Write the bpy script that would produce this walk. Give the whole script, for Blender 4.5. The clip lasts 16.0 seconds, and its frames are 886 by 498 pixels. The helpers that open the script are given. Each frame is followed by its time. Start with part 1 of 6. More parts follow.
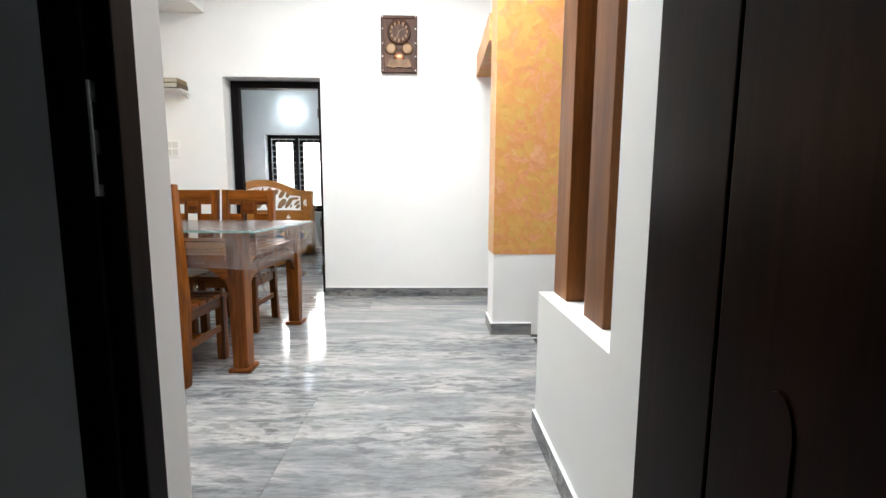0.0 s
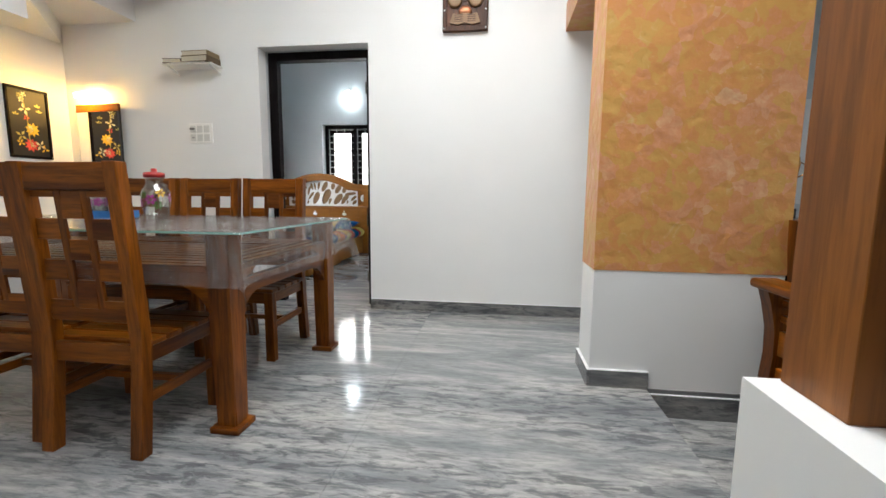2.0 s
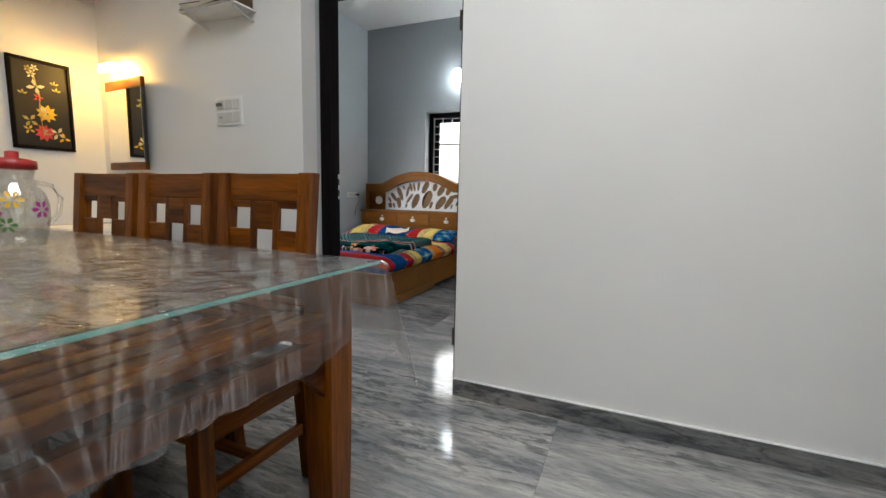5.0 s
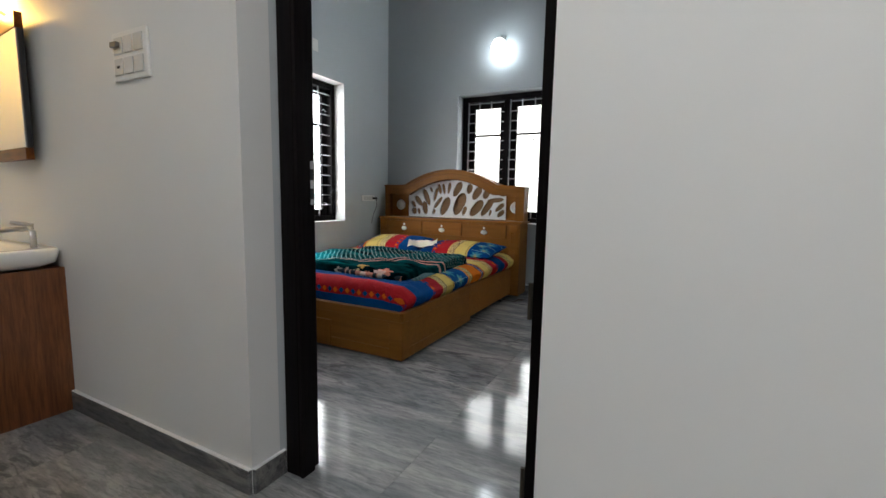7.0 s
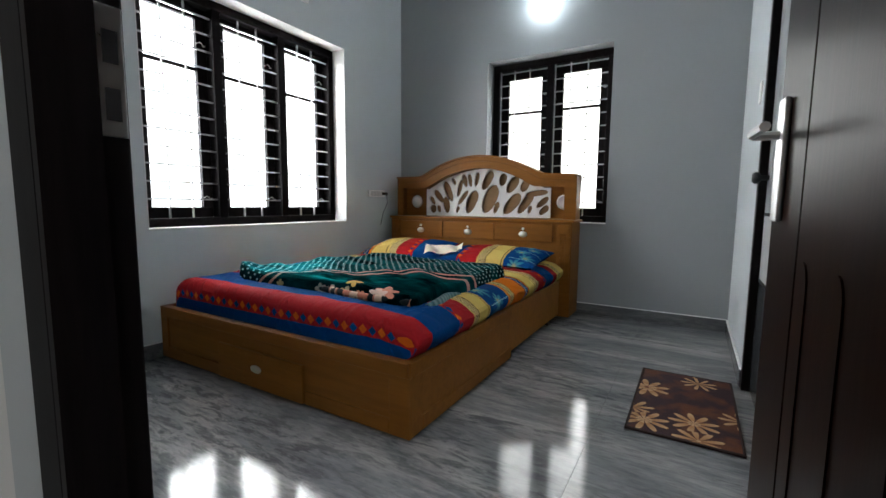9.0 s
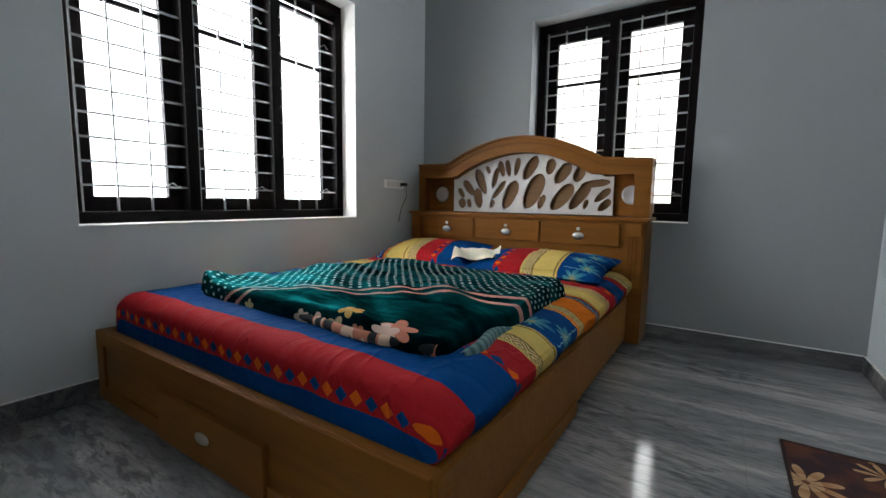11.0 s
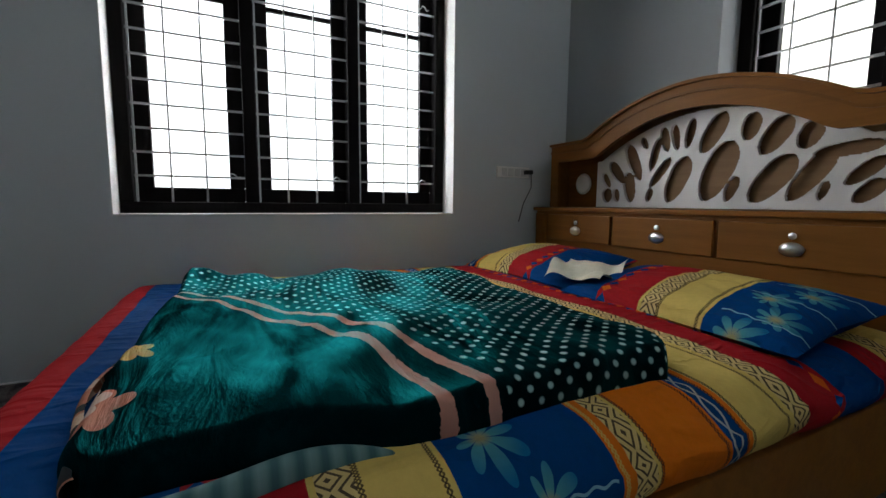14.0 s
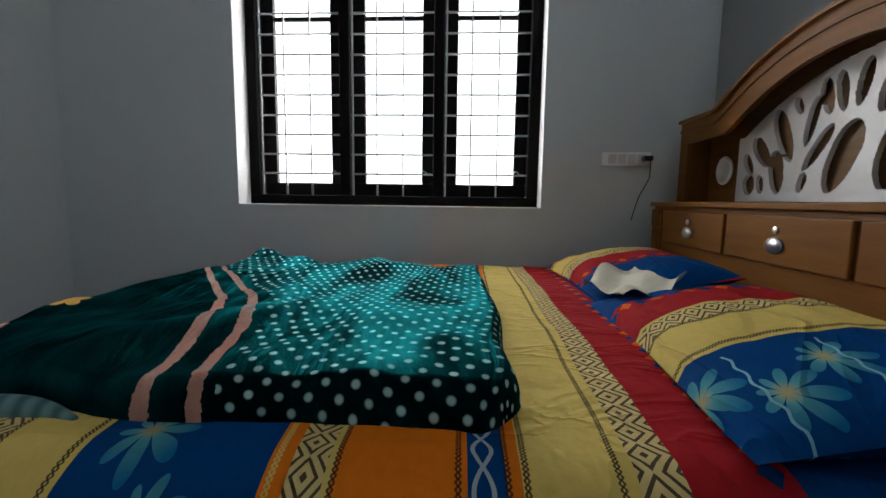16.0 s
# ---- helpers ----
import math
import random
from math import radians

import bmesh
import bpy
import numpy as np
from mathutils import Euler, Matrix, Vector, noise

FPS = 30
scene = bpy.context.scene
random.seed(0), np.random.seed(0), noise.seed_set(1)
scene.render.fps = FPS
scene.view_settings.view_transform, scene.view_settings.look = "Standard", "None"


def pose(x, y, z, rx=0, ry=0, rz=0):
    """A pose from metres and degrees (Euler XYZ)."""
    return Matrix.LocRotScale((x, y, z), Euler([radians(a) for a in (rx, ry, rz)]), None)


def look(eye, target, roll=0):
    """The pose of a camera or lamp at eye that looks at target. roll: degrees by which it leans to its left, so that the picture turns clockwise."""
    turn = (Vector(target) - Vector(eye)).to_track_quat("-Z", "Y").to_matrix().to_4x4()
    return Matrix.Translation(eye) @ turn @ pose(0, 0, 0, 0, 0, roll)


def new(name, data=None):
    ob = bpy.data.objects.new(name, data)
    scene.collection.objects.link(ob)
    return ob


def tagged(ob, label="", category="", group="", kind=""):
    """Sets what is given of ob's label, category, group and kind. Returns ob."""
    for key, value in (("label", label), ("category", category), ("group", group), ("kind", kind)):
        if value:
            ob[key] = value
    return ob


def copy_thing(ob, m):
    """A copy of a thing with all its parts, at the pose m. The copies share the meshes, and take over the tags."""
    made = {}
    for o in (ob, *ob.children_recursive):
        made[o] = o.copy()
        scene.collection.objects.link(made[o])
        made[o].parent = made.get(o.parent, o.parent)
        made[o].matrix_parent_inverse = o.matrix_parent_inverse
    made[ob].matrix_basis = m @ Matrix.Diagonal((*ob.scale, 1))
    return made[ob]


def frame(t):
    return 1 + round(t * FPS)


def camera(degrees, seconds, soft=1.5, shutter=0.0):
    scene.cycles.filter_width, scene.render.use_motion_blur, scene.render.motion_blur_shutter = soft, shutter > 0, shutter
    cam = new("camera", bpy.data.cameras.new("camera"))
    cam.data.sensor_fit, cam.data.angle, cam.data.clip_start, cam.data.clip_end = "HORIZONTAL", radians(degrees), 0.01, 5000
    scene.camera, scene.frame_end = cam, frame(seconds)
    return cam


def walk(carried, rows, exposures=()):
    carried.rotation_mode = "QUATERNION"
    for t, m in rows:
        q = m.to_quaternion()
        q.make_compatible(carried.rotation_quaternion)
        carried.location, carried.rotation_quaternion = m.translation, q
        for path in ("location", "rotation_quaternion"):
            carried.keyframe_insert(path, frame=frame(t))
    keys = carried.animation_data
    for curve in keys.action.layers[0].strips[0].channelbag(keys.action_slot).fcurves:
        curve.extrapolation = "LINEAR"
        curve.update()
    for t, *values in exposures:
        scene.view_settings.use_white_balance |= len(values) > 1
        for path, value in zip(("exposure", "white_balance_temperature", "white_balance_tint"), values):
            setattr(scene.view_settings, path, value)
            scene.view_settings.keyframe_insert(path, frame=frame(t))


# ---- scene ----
cam = camera(92.1, 16.0)
PATH = [
    (0, (0.01, 0.349, 1.079), (0.054, 2.335, 0.845), 0.3),
    (0.5, (0.013, 0.567, 1.065), (-0.006, 2.553, 0.826), 0.4),
    (1, (0.025, 0.813, 1.043), (-0.063, 2.796, 0.802), 0.4),
    (1.5, (0.004, 1.055, 1.035), (-0.17, 3.032, 0.791), 0.5),
    (2, (-0.025, 1.309, 1.033), (-0.288, 3.276, 0.788), 0.5),
    (2.5, (-0.043, 1.578, 1.025), (-0.387, 3.532, 0.777), 0.4),
    (3, (-0.065, 1.844, 1.016), (-0.489, 3.783, 0.77), 0.5),
    (3.5, (-0.107, 2.116, 1.034), (-0.648, 4.025, 0.784), 0.4),
    (4, (-0.167, 2.399, 1.055), (-0.816, 4.274, 0.806), 0.4),
    (4.2, (-0.199, 2.511, 1.065), (-0.881, 4.374, 0.813), 0.5),
    (6.3, (-0.732, 3.724, 1.084), (-1.634, 5.493, 0.85), 1.2),
    (6.5, (-0.791, 3.835, 1.073), (-1.7, 5.602, 0.839), 0.9),
    (7, (-0.952, 4.079, 1.072), (-1.865, 5.843, 0.838), 1.1),
    (7.5, (-1.11, 4.325, 1.044), (-2.03, 6.086, 0.817), 1.4),
    (8, (-1.236, 4.567, 1.001), (-2.169, 6.322, 0.78), 1.3),
    (8.5, (-1.358, 4.8, 0.962), (-2.333, 6.534, 0.755), 0.8),
    (9, (-1.477, 5.0, 0.959), (-2.482, 6.717, 0.75), 0.5),
    (9.2, (-1.52, 5.08, 0.953), (-2.541, 6.787, 0.746), 0.5),
    (11.3, (-1.971, 5.716, 0.911), (-3.086, 7.362, 0.691), 0.8),
    (11.5, (-1.989, 5.782, 0.894), (-3.141, 7.404, 0.691), 0.5),
    (12, (-2.0, 5.98, 0.89), (-3.276, 7.505, 0.682), 0.4),
    (12.5, (-2.028, 6.15, 0.88), (-3.43, 7.561, 0.672), 0.4),
    (13, (-2.012, 6.373, 0.879), (-3.547, 7.637, 0.665), 0.4),
    (13.5, (-1.984, 6.564, 0.862), (-3.647, 7.656, 0.655), 0.4),
    (14, (-1.95, 6.789, 0.856), (-3.735, 7.665, 0.643), 0.5),
    (14.5, (-1.929, 6.994, 0.852), (-3.804, 7.656, 0.635), 0.6),
    (15, (-1.921, 7.183, 0.831), (-3.864, 7.609, 0.628), 0.6),
    (15.5, (-1.915, 7.384, 0.839), (-3.897, 7.535, 0.616), 0.7),
    (16, (-1.926, 7.596, 0.829), (-3.91, 7.49, 0.603), 0.8),
]
walk(cam, [(t, look(eye, target, roll)) for t, eye, target, roll in PATH],
     [(0, 1.45), (1, 1.2), (2, 0.85), (3, 0.62), (4, 0.45), (6.5, 0.2), (7, 0.12), (8, 0.08), (9, 0.16), (11.5, -0.15), (12.5, -0.53), (14.5, -0.8), (16, -0.58)])

# ---- world and light ----
world = bpy.data.worlds.new("world")
scene.world = world
world.use_nodes = True
wn, wl = world.node_tree.nodes, world.node_tree.links
sky = wn.new("ShaderNodeTexSky")
sky.sky_type = "NISHITA"
sky.sun_disc = False
sky.sun_elevation, sky.sun_rotation = radians(50), radians(200)
wl.new(sky.outputs[0], wn["Background"].inputs[0])
wn["Background"].inputs[1].default_value = 0.1


def area(name, x, y, z, rx, ry, rz, sx, sy, power, colour):
    """A lamp that stands for an unseen ceiling light or a window's sky."""
    data = bpy.data.lights.new(name, "AREA")
    data.shape, data.size, data.size_y = "RECTANGLE", sx, sy
    data.energy, data.color = power, colour
    ob = new(name, data)
    ob.matrix_world = pose(x, y, z, rx, ry, rz)
    return ob


# assumed sources out of view: these three lamps are added to light the rooms
area("unseen_hall_ceiling_light", -0.35, 2.9, 3.5, 0, 0, 0, 1.8, 1.8, 69, (0.945, 0.985, 1))
area("unseen_living_window_light", 4.3, 1.6, 1.5, 0, 90, 0, 1.8, 2.4, 11, (0.9, 0.95, 1))
area("added_corridor_light", 1.8, 5.6, 3.0, 0, 0, 0, 0.5, 0.5, 9, (0.85, 0.95, 1))
area("window_light_west", -4.95, 7.15, 1.8, 0, -72, 0, 2.5, 2.4, 300, (0.98, 0.985, 1))
area("window_light_north", -2.7, 9.6, 1.75, -80, 0, 0, 2.4, 2.4, 105, (0.98, 0.985, 1))
sun_data = bpy.data.lights.new("sun", "SUN")
sun_data.energy, sun_data.angle, sun_data.color = 0.8, radians(15), (1, 0.97, 0.92)
new("sun", sun_data).matrix_world = pose(0, 0, 12, 40, 0, 20)


# ---- materials ----
def material(name):
    m = bpy.data.materials.new(name)
    m.use_nodes = True
    return m, m.node_tree.nodes, m.node_tree.links, m.node_tree.nodes["Principled BSDF"]


def nnoise(n, l, vec, scale, detail=4, rough=0.55, dist=0.0):
    t = n.new("ShaderNodeTexNoise")
    t.inputs["Scale"].default_value, t.inputs["Detail"].default_value = scale, detail
    t.inputs["Roughness"].default_value, t.inputs["Distortion"].default_value = rough, dist
    if vec:
        l.new(vec, t.inputs["Vector"])
    return t.outputs["Fac"]


def nramp(n, l, fac, stops, constant=False):
    r = n.new("ShaderNodeValToRGB")
    if constant:
        r.color_ramp.interpolation = "CONSTANT"
    e = r.color_ramp.elements
    while len(e) < len(stops):
        e.new(0.5)
    for i, (p, c) in enumerate(stops):
        e[i].position = p
    for i, (p, c) in enumerate(stops):
        e[i].color = (*c, 1) if len(c) == 3 else c
    l.new(fac, r.inputs[0])
    return r.outputs[0]


def nmath(n, l, op, a, b=None, c=None):
    m = n.new("ShaderNodeMath")
    m.operation = op
    for i, v in enumerate((a, b, c)):
        if v is None:
            continue
        if isinstance(v, (int, float)):
            m.inputs[i].default_value = v
        else:
            l.new(v, m.inputs[i])
    return m.outputs[0]


def nmix(n, l, fac, a, b, blend="MIX"):
    m = n.new("ShaderNodeMix")
    m.data_type, m.blend_type = "RGBA", blend
    for sock, v in ((m.inputs[0], fac), (m.inputs[6], a), (m.inputs[7], b)):
        if isinstance(v, (int, float)):
            sock.default_value = v
        elif isinstance(v, tuple):
            sock.default_value = (*v, 1)
        else:
            l.new(v, sock)
    return m.outputs[2]


def nmap(n, l, scale=(1, 1, 1), kind="Object", rot=(0, 0, 0), geometry=False):
    if geometry:
        src = n.new("ShaderNodeNewGeometry").outputs["Position"]
    else:
        src = n.new("ShaderNodeTexCoord").outputs[kind]
    m = n.new("ShaderNodeMapping")
    m.inputs["Scale"].default_value = scale
    m.inputs["Rotation"].default_value = [radians(a) for a in rot]
    l.new(src, m.inputs["Vector"])
    return m.outputs[0]


def nbump(n, l, p, height, strength, distance=0.01):
    b = n.new("ShaderNodeBump")
    b.inputs["Strength"].default_value, b.inputs["Distance"].default_value = strength, distance
    l.new(height, b.inputs["Height"])
    l.new(b.outputs[0], p.inputs["Normal"])


def paint(name, colour, rough=0.6, spread=0.03, bump=0.08):
    """Wall paint: faint roller grain and soft patches."""
    m, n, l, p = material(name)
    v = nmap(n, l, geometry=True)
    big = nnoise(n, l, v, 1.1, 3)
    lo, hi = tuple(c * (1 - spread) for c in colour), tuple(min(1, c * (1 + spread)) for c in colour)
    l.new(nramp(n, l, big, [(0.3, lo), (0.7, hi)]), p.inputs["Base Color"])
    p.inputs["Roughness"].default_value = rough
    nbump(n, l, p, nnoise(n, l, v, 190, 3), bump, 0.002)
    return m


def wood(name, dark, light, axis="z", rough=0.32, grain=1.0, coat=0.3, spec=0.5, figure=0.55):
    """Polished timber with long grain along one axis."""
    m, n, l, p = material(name)
    k = {"x": (0.7, 9, 9), "y": (9, 0.7, 9), "z": (9, 9, 0.7)}[axis]
    v0 = nmap(n, l, k)
    info = n.new("ShaderNodeObjectInfo").outputs["Random"]
    off = n.new("ShaderNodeVectorMath")
    off.operation = "ADD"
    l.new(v0, off.inputs[0])
    comb = n.new("ShaderNodeCombineXYZ")
    for i in range(3):
        l.new(nmath(n, l, "MULTIPLY", info, 17.0 + 5 * i), comb.inputs[i])
    l.new(comb.outputs[0], off.inputs[1])
    v = off.outputs[0]
    broad = nnoise(n, l, v, 0.8 * grain, 4, 0.5, 1.2)
    fine = nnoise(n, l, v, 7 * grain, 6, 0.65, 0.4)
    c1 = nramp(n, l, broad, [(0.3, dark), (0.7, light)])
    c2 = nramp(n, l, fine, [(0.35, tuple(c * 0.55 for c in dark)), (0.6, (1, 1, 1))])
    tone = nmath(n, l, "MULTIPLY_ADD", info, 0.3, 0.82)
    col = nmix(n, l, figure, c1, c2, "MULTIPLY")
    hsv = n.new("ShaderNodeHueSaturation")
    l.new(col, hsv.inputs["Color"])
    l.new(tone, hsv.inputs["Value"])
    l.new(hsv.outputs[0], p.inputs["Base Color"])
    p.inputs["Roughness"].default_value = rough
    p.inputs["Specular IOR Level"].default_value = spec
    p.inputs["Coat Weight"].default_value, p.inputs["Coat Roughness"].default_value = coat, 0.15
    nbump(n, l, p, fine, 0.06, 0.003)
    return m


def marble(name, shade=1.0, rough=0.09):
    """Grey streaked marble, polished, with the streaks along x."""
    m, n, l, p = material(name)
    info = n.new("ShaderNodeObjectInfo").outputs["Random"]
    geo = n.new("ShaderNodeNewGeometry").outputs["Position"]
    off = n.new("ShaderNodeVectorMath")
    off.operation = "ADD"
    comb = n.new("ShaderNodeCombineXYZ")
    l.new(nmath(n, l, "MULTIPLY", info, 0.9), comb.inputs[0])
    l.new(nmath(n, l, "MULTIPLY", info, 0.12), comb.inputs[1])
    l.new(geo, off.inputs[0])
    l.new(comb.outputs[0], off.inputs[1])

    def stretched(sx, sy, rz):
        mp = n.new("ShaderNodeMapping")
        mp.inputs["Scale"].default_value = (sx, sy, sy)
        mp.inputs["Rotation"].default_value = (0, 0, radians(rz))
        l.new(off.outputs[0], mp.inputs["Vector"])
        return mp.outputs[0]
    base = nnoise(n, l, stretched(0.5, 2.6, 4), 1.6, 7, 0.6, 1.0)
    streak = nnoise(n, l, stretched(1.1, 8.0, 6), 2.2, 9, 0.7, 1.3)
    blotch = nnoise(n, l, stretched(2.8, 10.0, 8), 2.4, 8, 0.68, 0.5)
    zone = nnoise(n, l, stretched(0.22, 0.9, 3), 1.5, 2, 0.5, 0.3)
    g = lambda a, b, c: (a * shade, b * shade, c * shade)
    c = nramp(n, l, base, [(0.28, g(0.15, 0.155, 0.165)), (0.45, g(0.27, 0.275, 0.28)), (0.58, g(0.43, 0.42, 0.405)), (0.75, g(0.54, 0.515, 0.485))])
    c = nmix(n, l, nramp(n, l, streak, [(0.42, (0, 0, 0)), (0.62, (0.55, 0.55, 0.55))]), c, g(0.19, 0.2, 0.215))
    zone = nmath(n, l, "ADD", zone, nmath(n, l, "MULTIPLY_ADD", info, 0.2, -0.1))
    zm = nramp(n, l, zone, [(0.42, (0, 0, 0)), (0.56, (1, 1, 1))])
    bm_ = nramp(n, l, blotch, [(0.48, (0, 0, 0)), (0.58, (0.72, 0.72, 0.72))])
    c = nmix(n, l, nmath(n, l, "MULTIPLY", zm, bm_), c, g(0.085, 0.09, 0.1))
    fine = nnoise(n, l, stretched(6, 34, 5), 2.0, 8, 0.72, 0.6)
    c = nmix(n, l, 0.6, c, nramp(n, l, fine, [(0.36, (0.52, 0.53, 0.55)), (0.5, (0.92, 0.92, 0.92)), (0.66, (1.12, 1.11, 1.1))]), "MULTIPLY")
    l.new(c, p.inputs["Base Color"])
    l.new(nmath(n, l, "MULTIPLY_ADD", streak, 0.1, rough - 0.04), p.inputs["Roughness"])
    p.inputs["Specular IOR Level"].default_value = 0.5
    return m


def plain(name, colour, rough=0.4, metal=0.0, spread=0.12, scale=30, bump=0.0):
    m, n, l, p = material(name)
    v = nmap(n, l)
    f = nnoise(n, l, v, scale, 5, 0.6)
    l.new(nramp(n, l, f, [(0.3, tuple(c * (1 - spread) for c in colour)), (0.7, tuple(min(1, c * (1 + spread)) for c in colour))]), p.inputs["Base Color"])
    l.new(nmath(n, l, "MULTIPLY_ADD", f, 0.12, rough - 0.06), p.inputs["Roughness"])
    p.inputs["Metallic"].default_value = metal
    if bump:
        nbump(n, l, p, f, bump, 0.003)
    return m


def glass(name, colour=(1, 1, 1), rough=0.0):
    m, n, l, p = material(name)
    p.inputs["Base Color"].default_value = (*colour, 1)
    p.inputs["Roughness"].default_value = rough
    p.inputs["Transmission Weight"].default_value = 1
    p.inputs["IOR"].default_value = 1.45
    return m


def clear_sheet(name, tint=(1, 1, 1), gloss=0.06, rough=0.08, base=0.06, haze=0.0):
    """Thin clear film: see-through, with gloss that grows at the rim."""
    m, n, l, p = material(name)
    t, g, mx = n.new("ShaderNodeBsdfTransparent"), n.new("ShaderNodeBsdfGlossy"), n.new("ShaderNodeMixShader")
    t.inputs[0].default_value = (*tint, 1)
    g.inputs["Roughness"].default_value = rough
    lw = n.new("ShaderNodeLayerWeight")
    lw.inputs[0].default_value = 0.5
    rim = nmath(n, l, "MULTIPLY_ADD", nmath(n, l, "POWER", lw.outputs["Facing"], 4.0), 0.7, 0.03)
    v = nmap(n, l)
    wr = nnoise(n, l, v, 9, 4, 0.6, 1.5)
    b = n.new("ShaderNodeBump")
    b.inputs["Strength"].default_value, b.inputs["Distance"].default_value = (0.8 if haze else 0.0), 0.03
    l.new(wr, b.inputs["Height"])
    l.new(b.outputs[0], g.inputs["Normal"])
    l.new(nmath(n, l, "MAXIMUM", nmath(n, l, "ADD", rim, gloss), base), mx.inputs[0])
    l.new(t.outputs[0], mx.inputs[1])
    l.new(g.outputs[0], mx.inputs[2])
    last = mx.outputs[0]
    if haze:
        # pale diffuse streaks stand in for the highlights along the film's creases
        crease = nmath(n, l, "ABSOLUTE", nmath(n, l, "SUBTRACT", nnoise(n, l, nmap(n, l, (9, 9, 1.6)), 1.6, 4, 0.6, 0.7), 0.5))
        crease = nramp(n, l, crease, [(0.0, (1, 1, 1)), (0.012, (0.3, 0.3, 0.3)), (0.06, (0, 0, 0))])
        df, m2 = n.new("ShaderNodeBsdfDiffuse"), n.new("ShaderNodeMixShader")
        df.inputs[0].default_value = (0.75, 0.73, 0.72, 1)
        l.new(nmath(n, l, "MULTIPLY_ADD", crease, 0.24, haze), m2.inputs[0])
        l.new(last, m2.inputs[1])
        l.new(df.outputs[0], m2.inputs[2])
        last = m2.outputs[0]
    l.new(last, n["Material Output"].inputs[0])
    return m


def glow(name, colour, strength):
    m, n, l, p = material(name)
    p.inputs["Emission Color"].default_value = (*colour, 1)
    p.inputs["Emission Strength"].default_value = strength
    p.inputs["Base Color"].default_value = (*colour, 1)
    return m


WHITE = paint("white_wall_paint", (0.80, 0.80, 0.79))
COOL = paint("pale_blue_grey_wall_paint", (0.56, 0.60, 0.615))
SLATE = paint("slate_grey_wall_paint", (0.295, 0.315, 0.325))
ROOM0 = paint("grey_room_paint", (0.60, 0.64, 0.66))
CEIL = paint("ceiling_paint", (0.82, 0.82, 0.82))
REVEAL = paint("window_reveal_paint", (0.78, 0.77, 0.76))
MARBLE = marble("grey_marble_floor")
SKIRT = marble("grey_marble_skirting", 0.62, 0.2)
EBONY = wood("dark_stained_wood", (0.005, 0.004, 0.005), (0.009, 0.006, 0.006), "z", 0.48, 1.0, 0.0, 0.08)
DOORWOOD = wood("dark_brown_door_wood", (0.006, 0.002, 0.0013), (0.014, 0.0045, 0.0026), "z", 0.34, 1.0, 0.0, 0.06)
TEAK = wood("teak_wood_upright", (0.058, 0.011, 0.001), (0.315, 0.092, 0.006), "z", 0.34, 1.0, 0.05, 0.22)
TEAK_X = wood("teak_wood_lengthwise", (0.058, 0.011, 0.001), (0.315, 0.092, 0.006), "x", 0.34, 1.0, 0.05, 0.22)
TEAK_Y = wood("teak_wood_crosswise", (0.058, 0.011, 0.001), (0.315, 0.092, 0.006), "y", 0.34, 1.0, 0.05, 0.22)
POSTWOOD = wood("brown_post_wood", (0.135, 0.042, 0.008), (0.26, 0.094, 0.019), "z", 0.40, 0.7, 0.0, 0.25, 0.4)
VENEER = wood("golden_brown_veneer", (0.22, 0.086, 0.0135), (0.26, 0.104, 0.018), "x", 0.46, 0.6, 0.0, 0.15, 0.2)
VENEER_D = wood("brown_veneer_recess", (0.26, 0.15, 0.075), (0.30, 0.18, 0.095), "x", 0.46, 0.6, 0.0, 0.15, 0.15)
STEEL = plain("brushed_steel", (0.62, 0.62, 0.62), 0.3, 1.0, 0.05)
ROD = plain("galvanised_rod", (0.55, 0.55, 0.56), 0.35, 0.9, 0.05)
LAMINATE = plain("white_laminate", (0.72, 0.70, 0.69), 0.3, 0, 0.02)
PLASTIC = plain("white_plastic", (0.85, 0.845, 0.82), 0.35, 0, 0.02)
SWITCHP = plain("switch_plastic", (0.64, 0.64, 0.62), 0.3, 0, 0.02)
BLACKP = plain("black_plastic", (0.015, 0.015, 0.017), 0.35)
PANE = clear_sheet("window_glass", (0.97, 0.98, 0.98), 0.0, 0.01, 0.04)
TABLEGLASS = glass("table_glass", (0.78, 0.96, 0.90))
FILM = clear_sheet("clear_plastic_film", (0.90, 0.88, 0.87), 0.02, 0.07, 0.045, 0.03)
WHITE_EDGE = plain("white_edge", (0.8, 0.8, 0.8), 0.5)


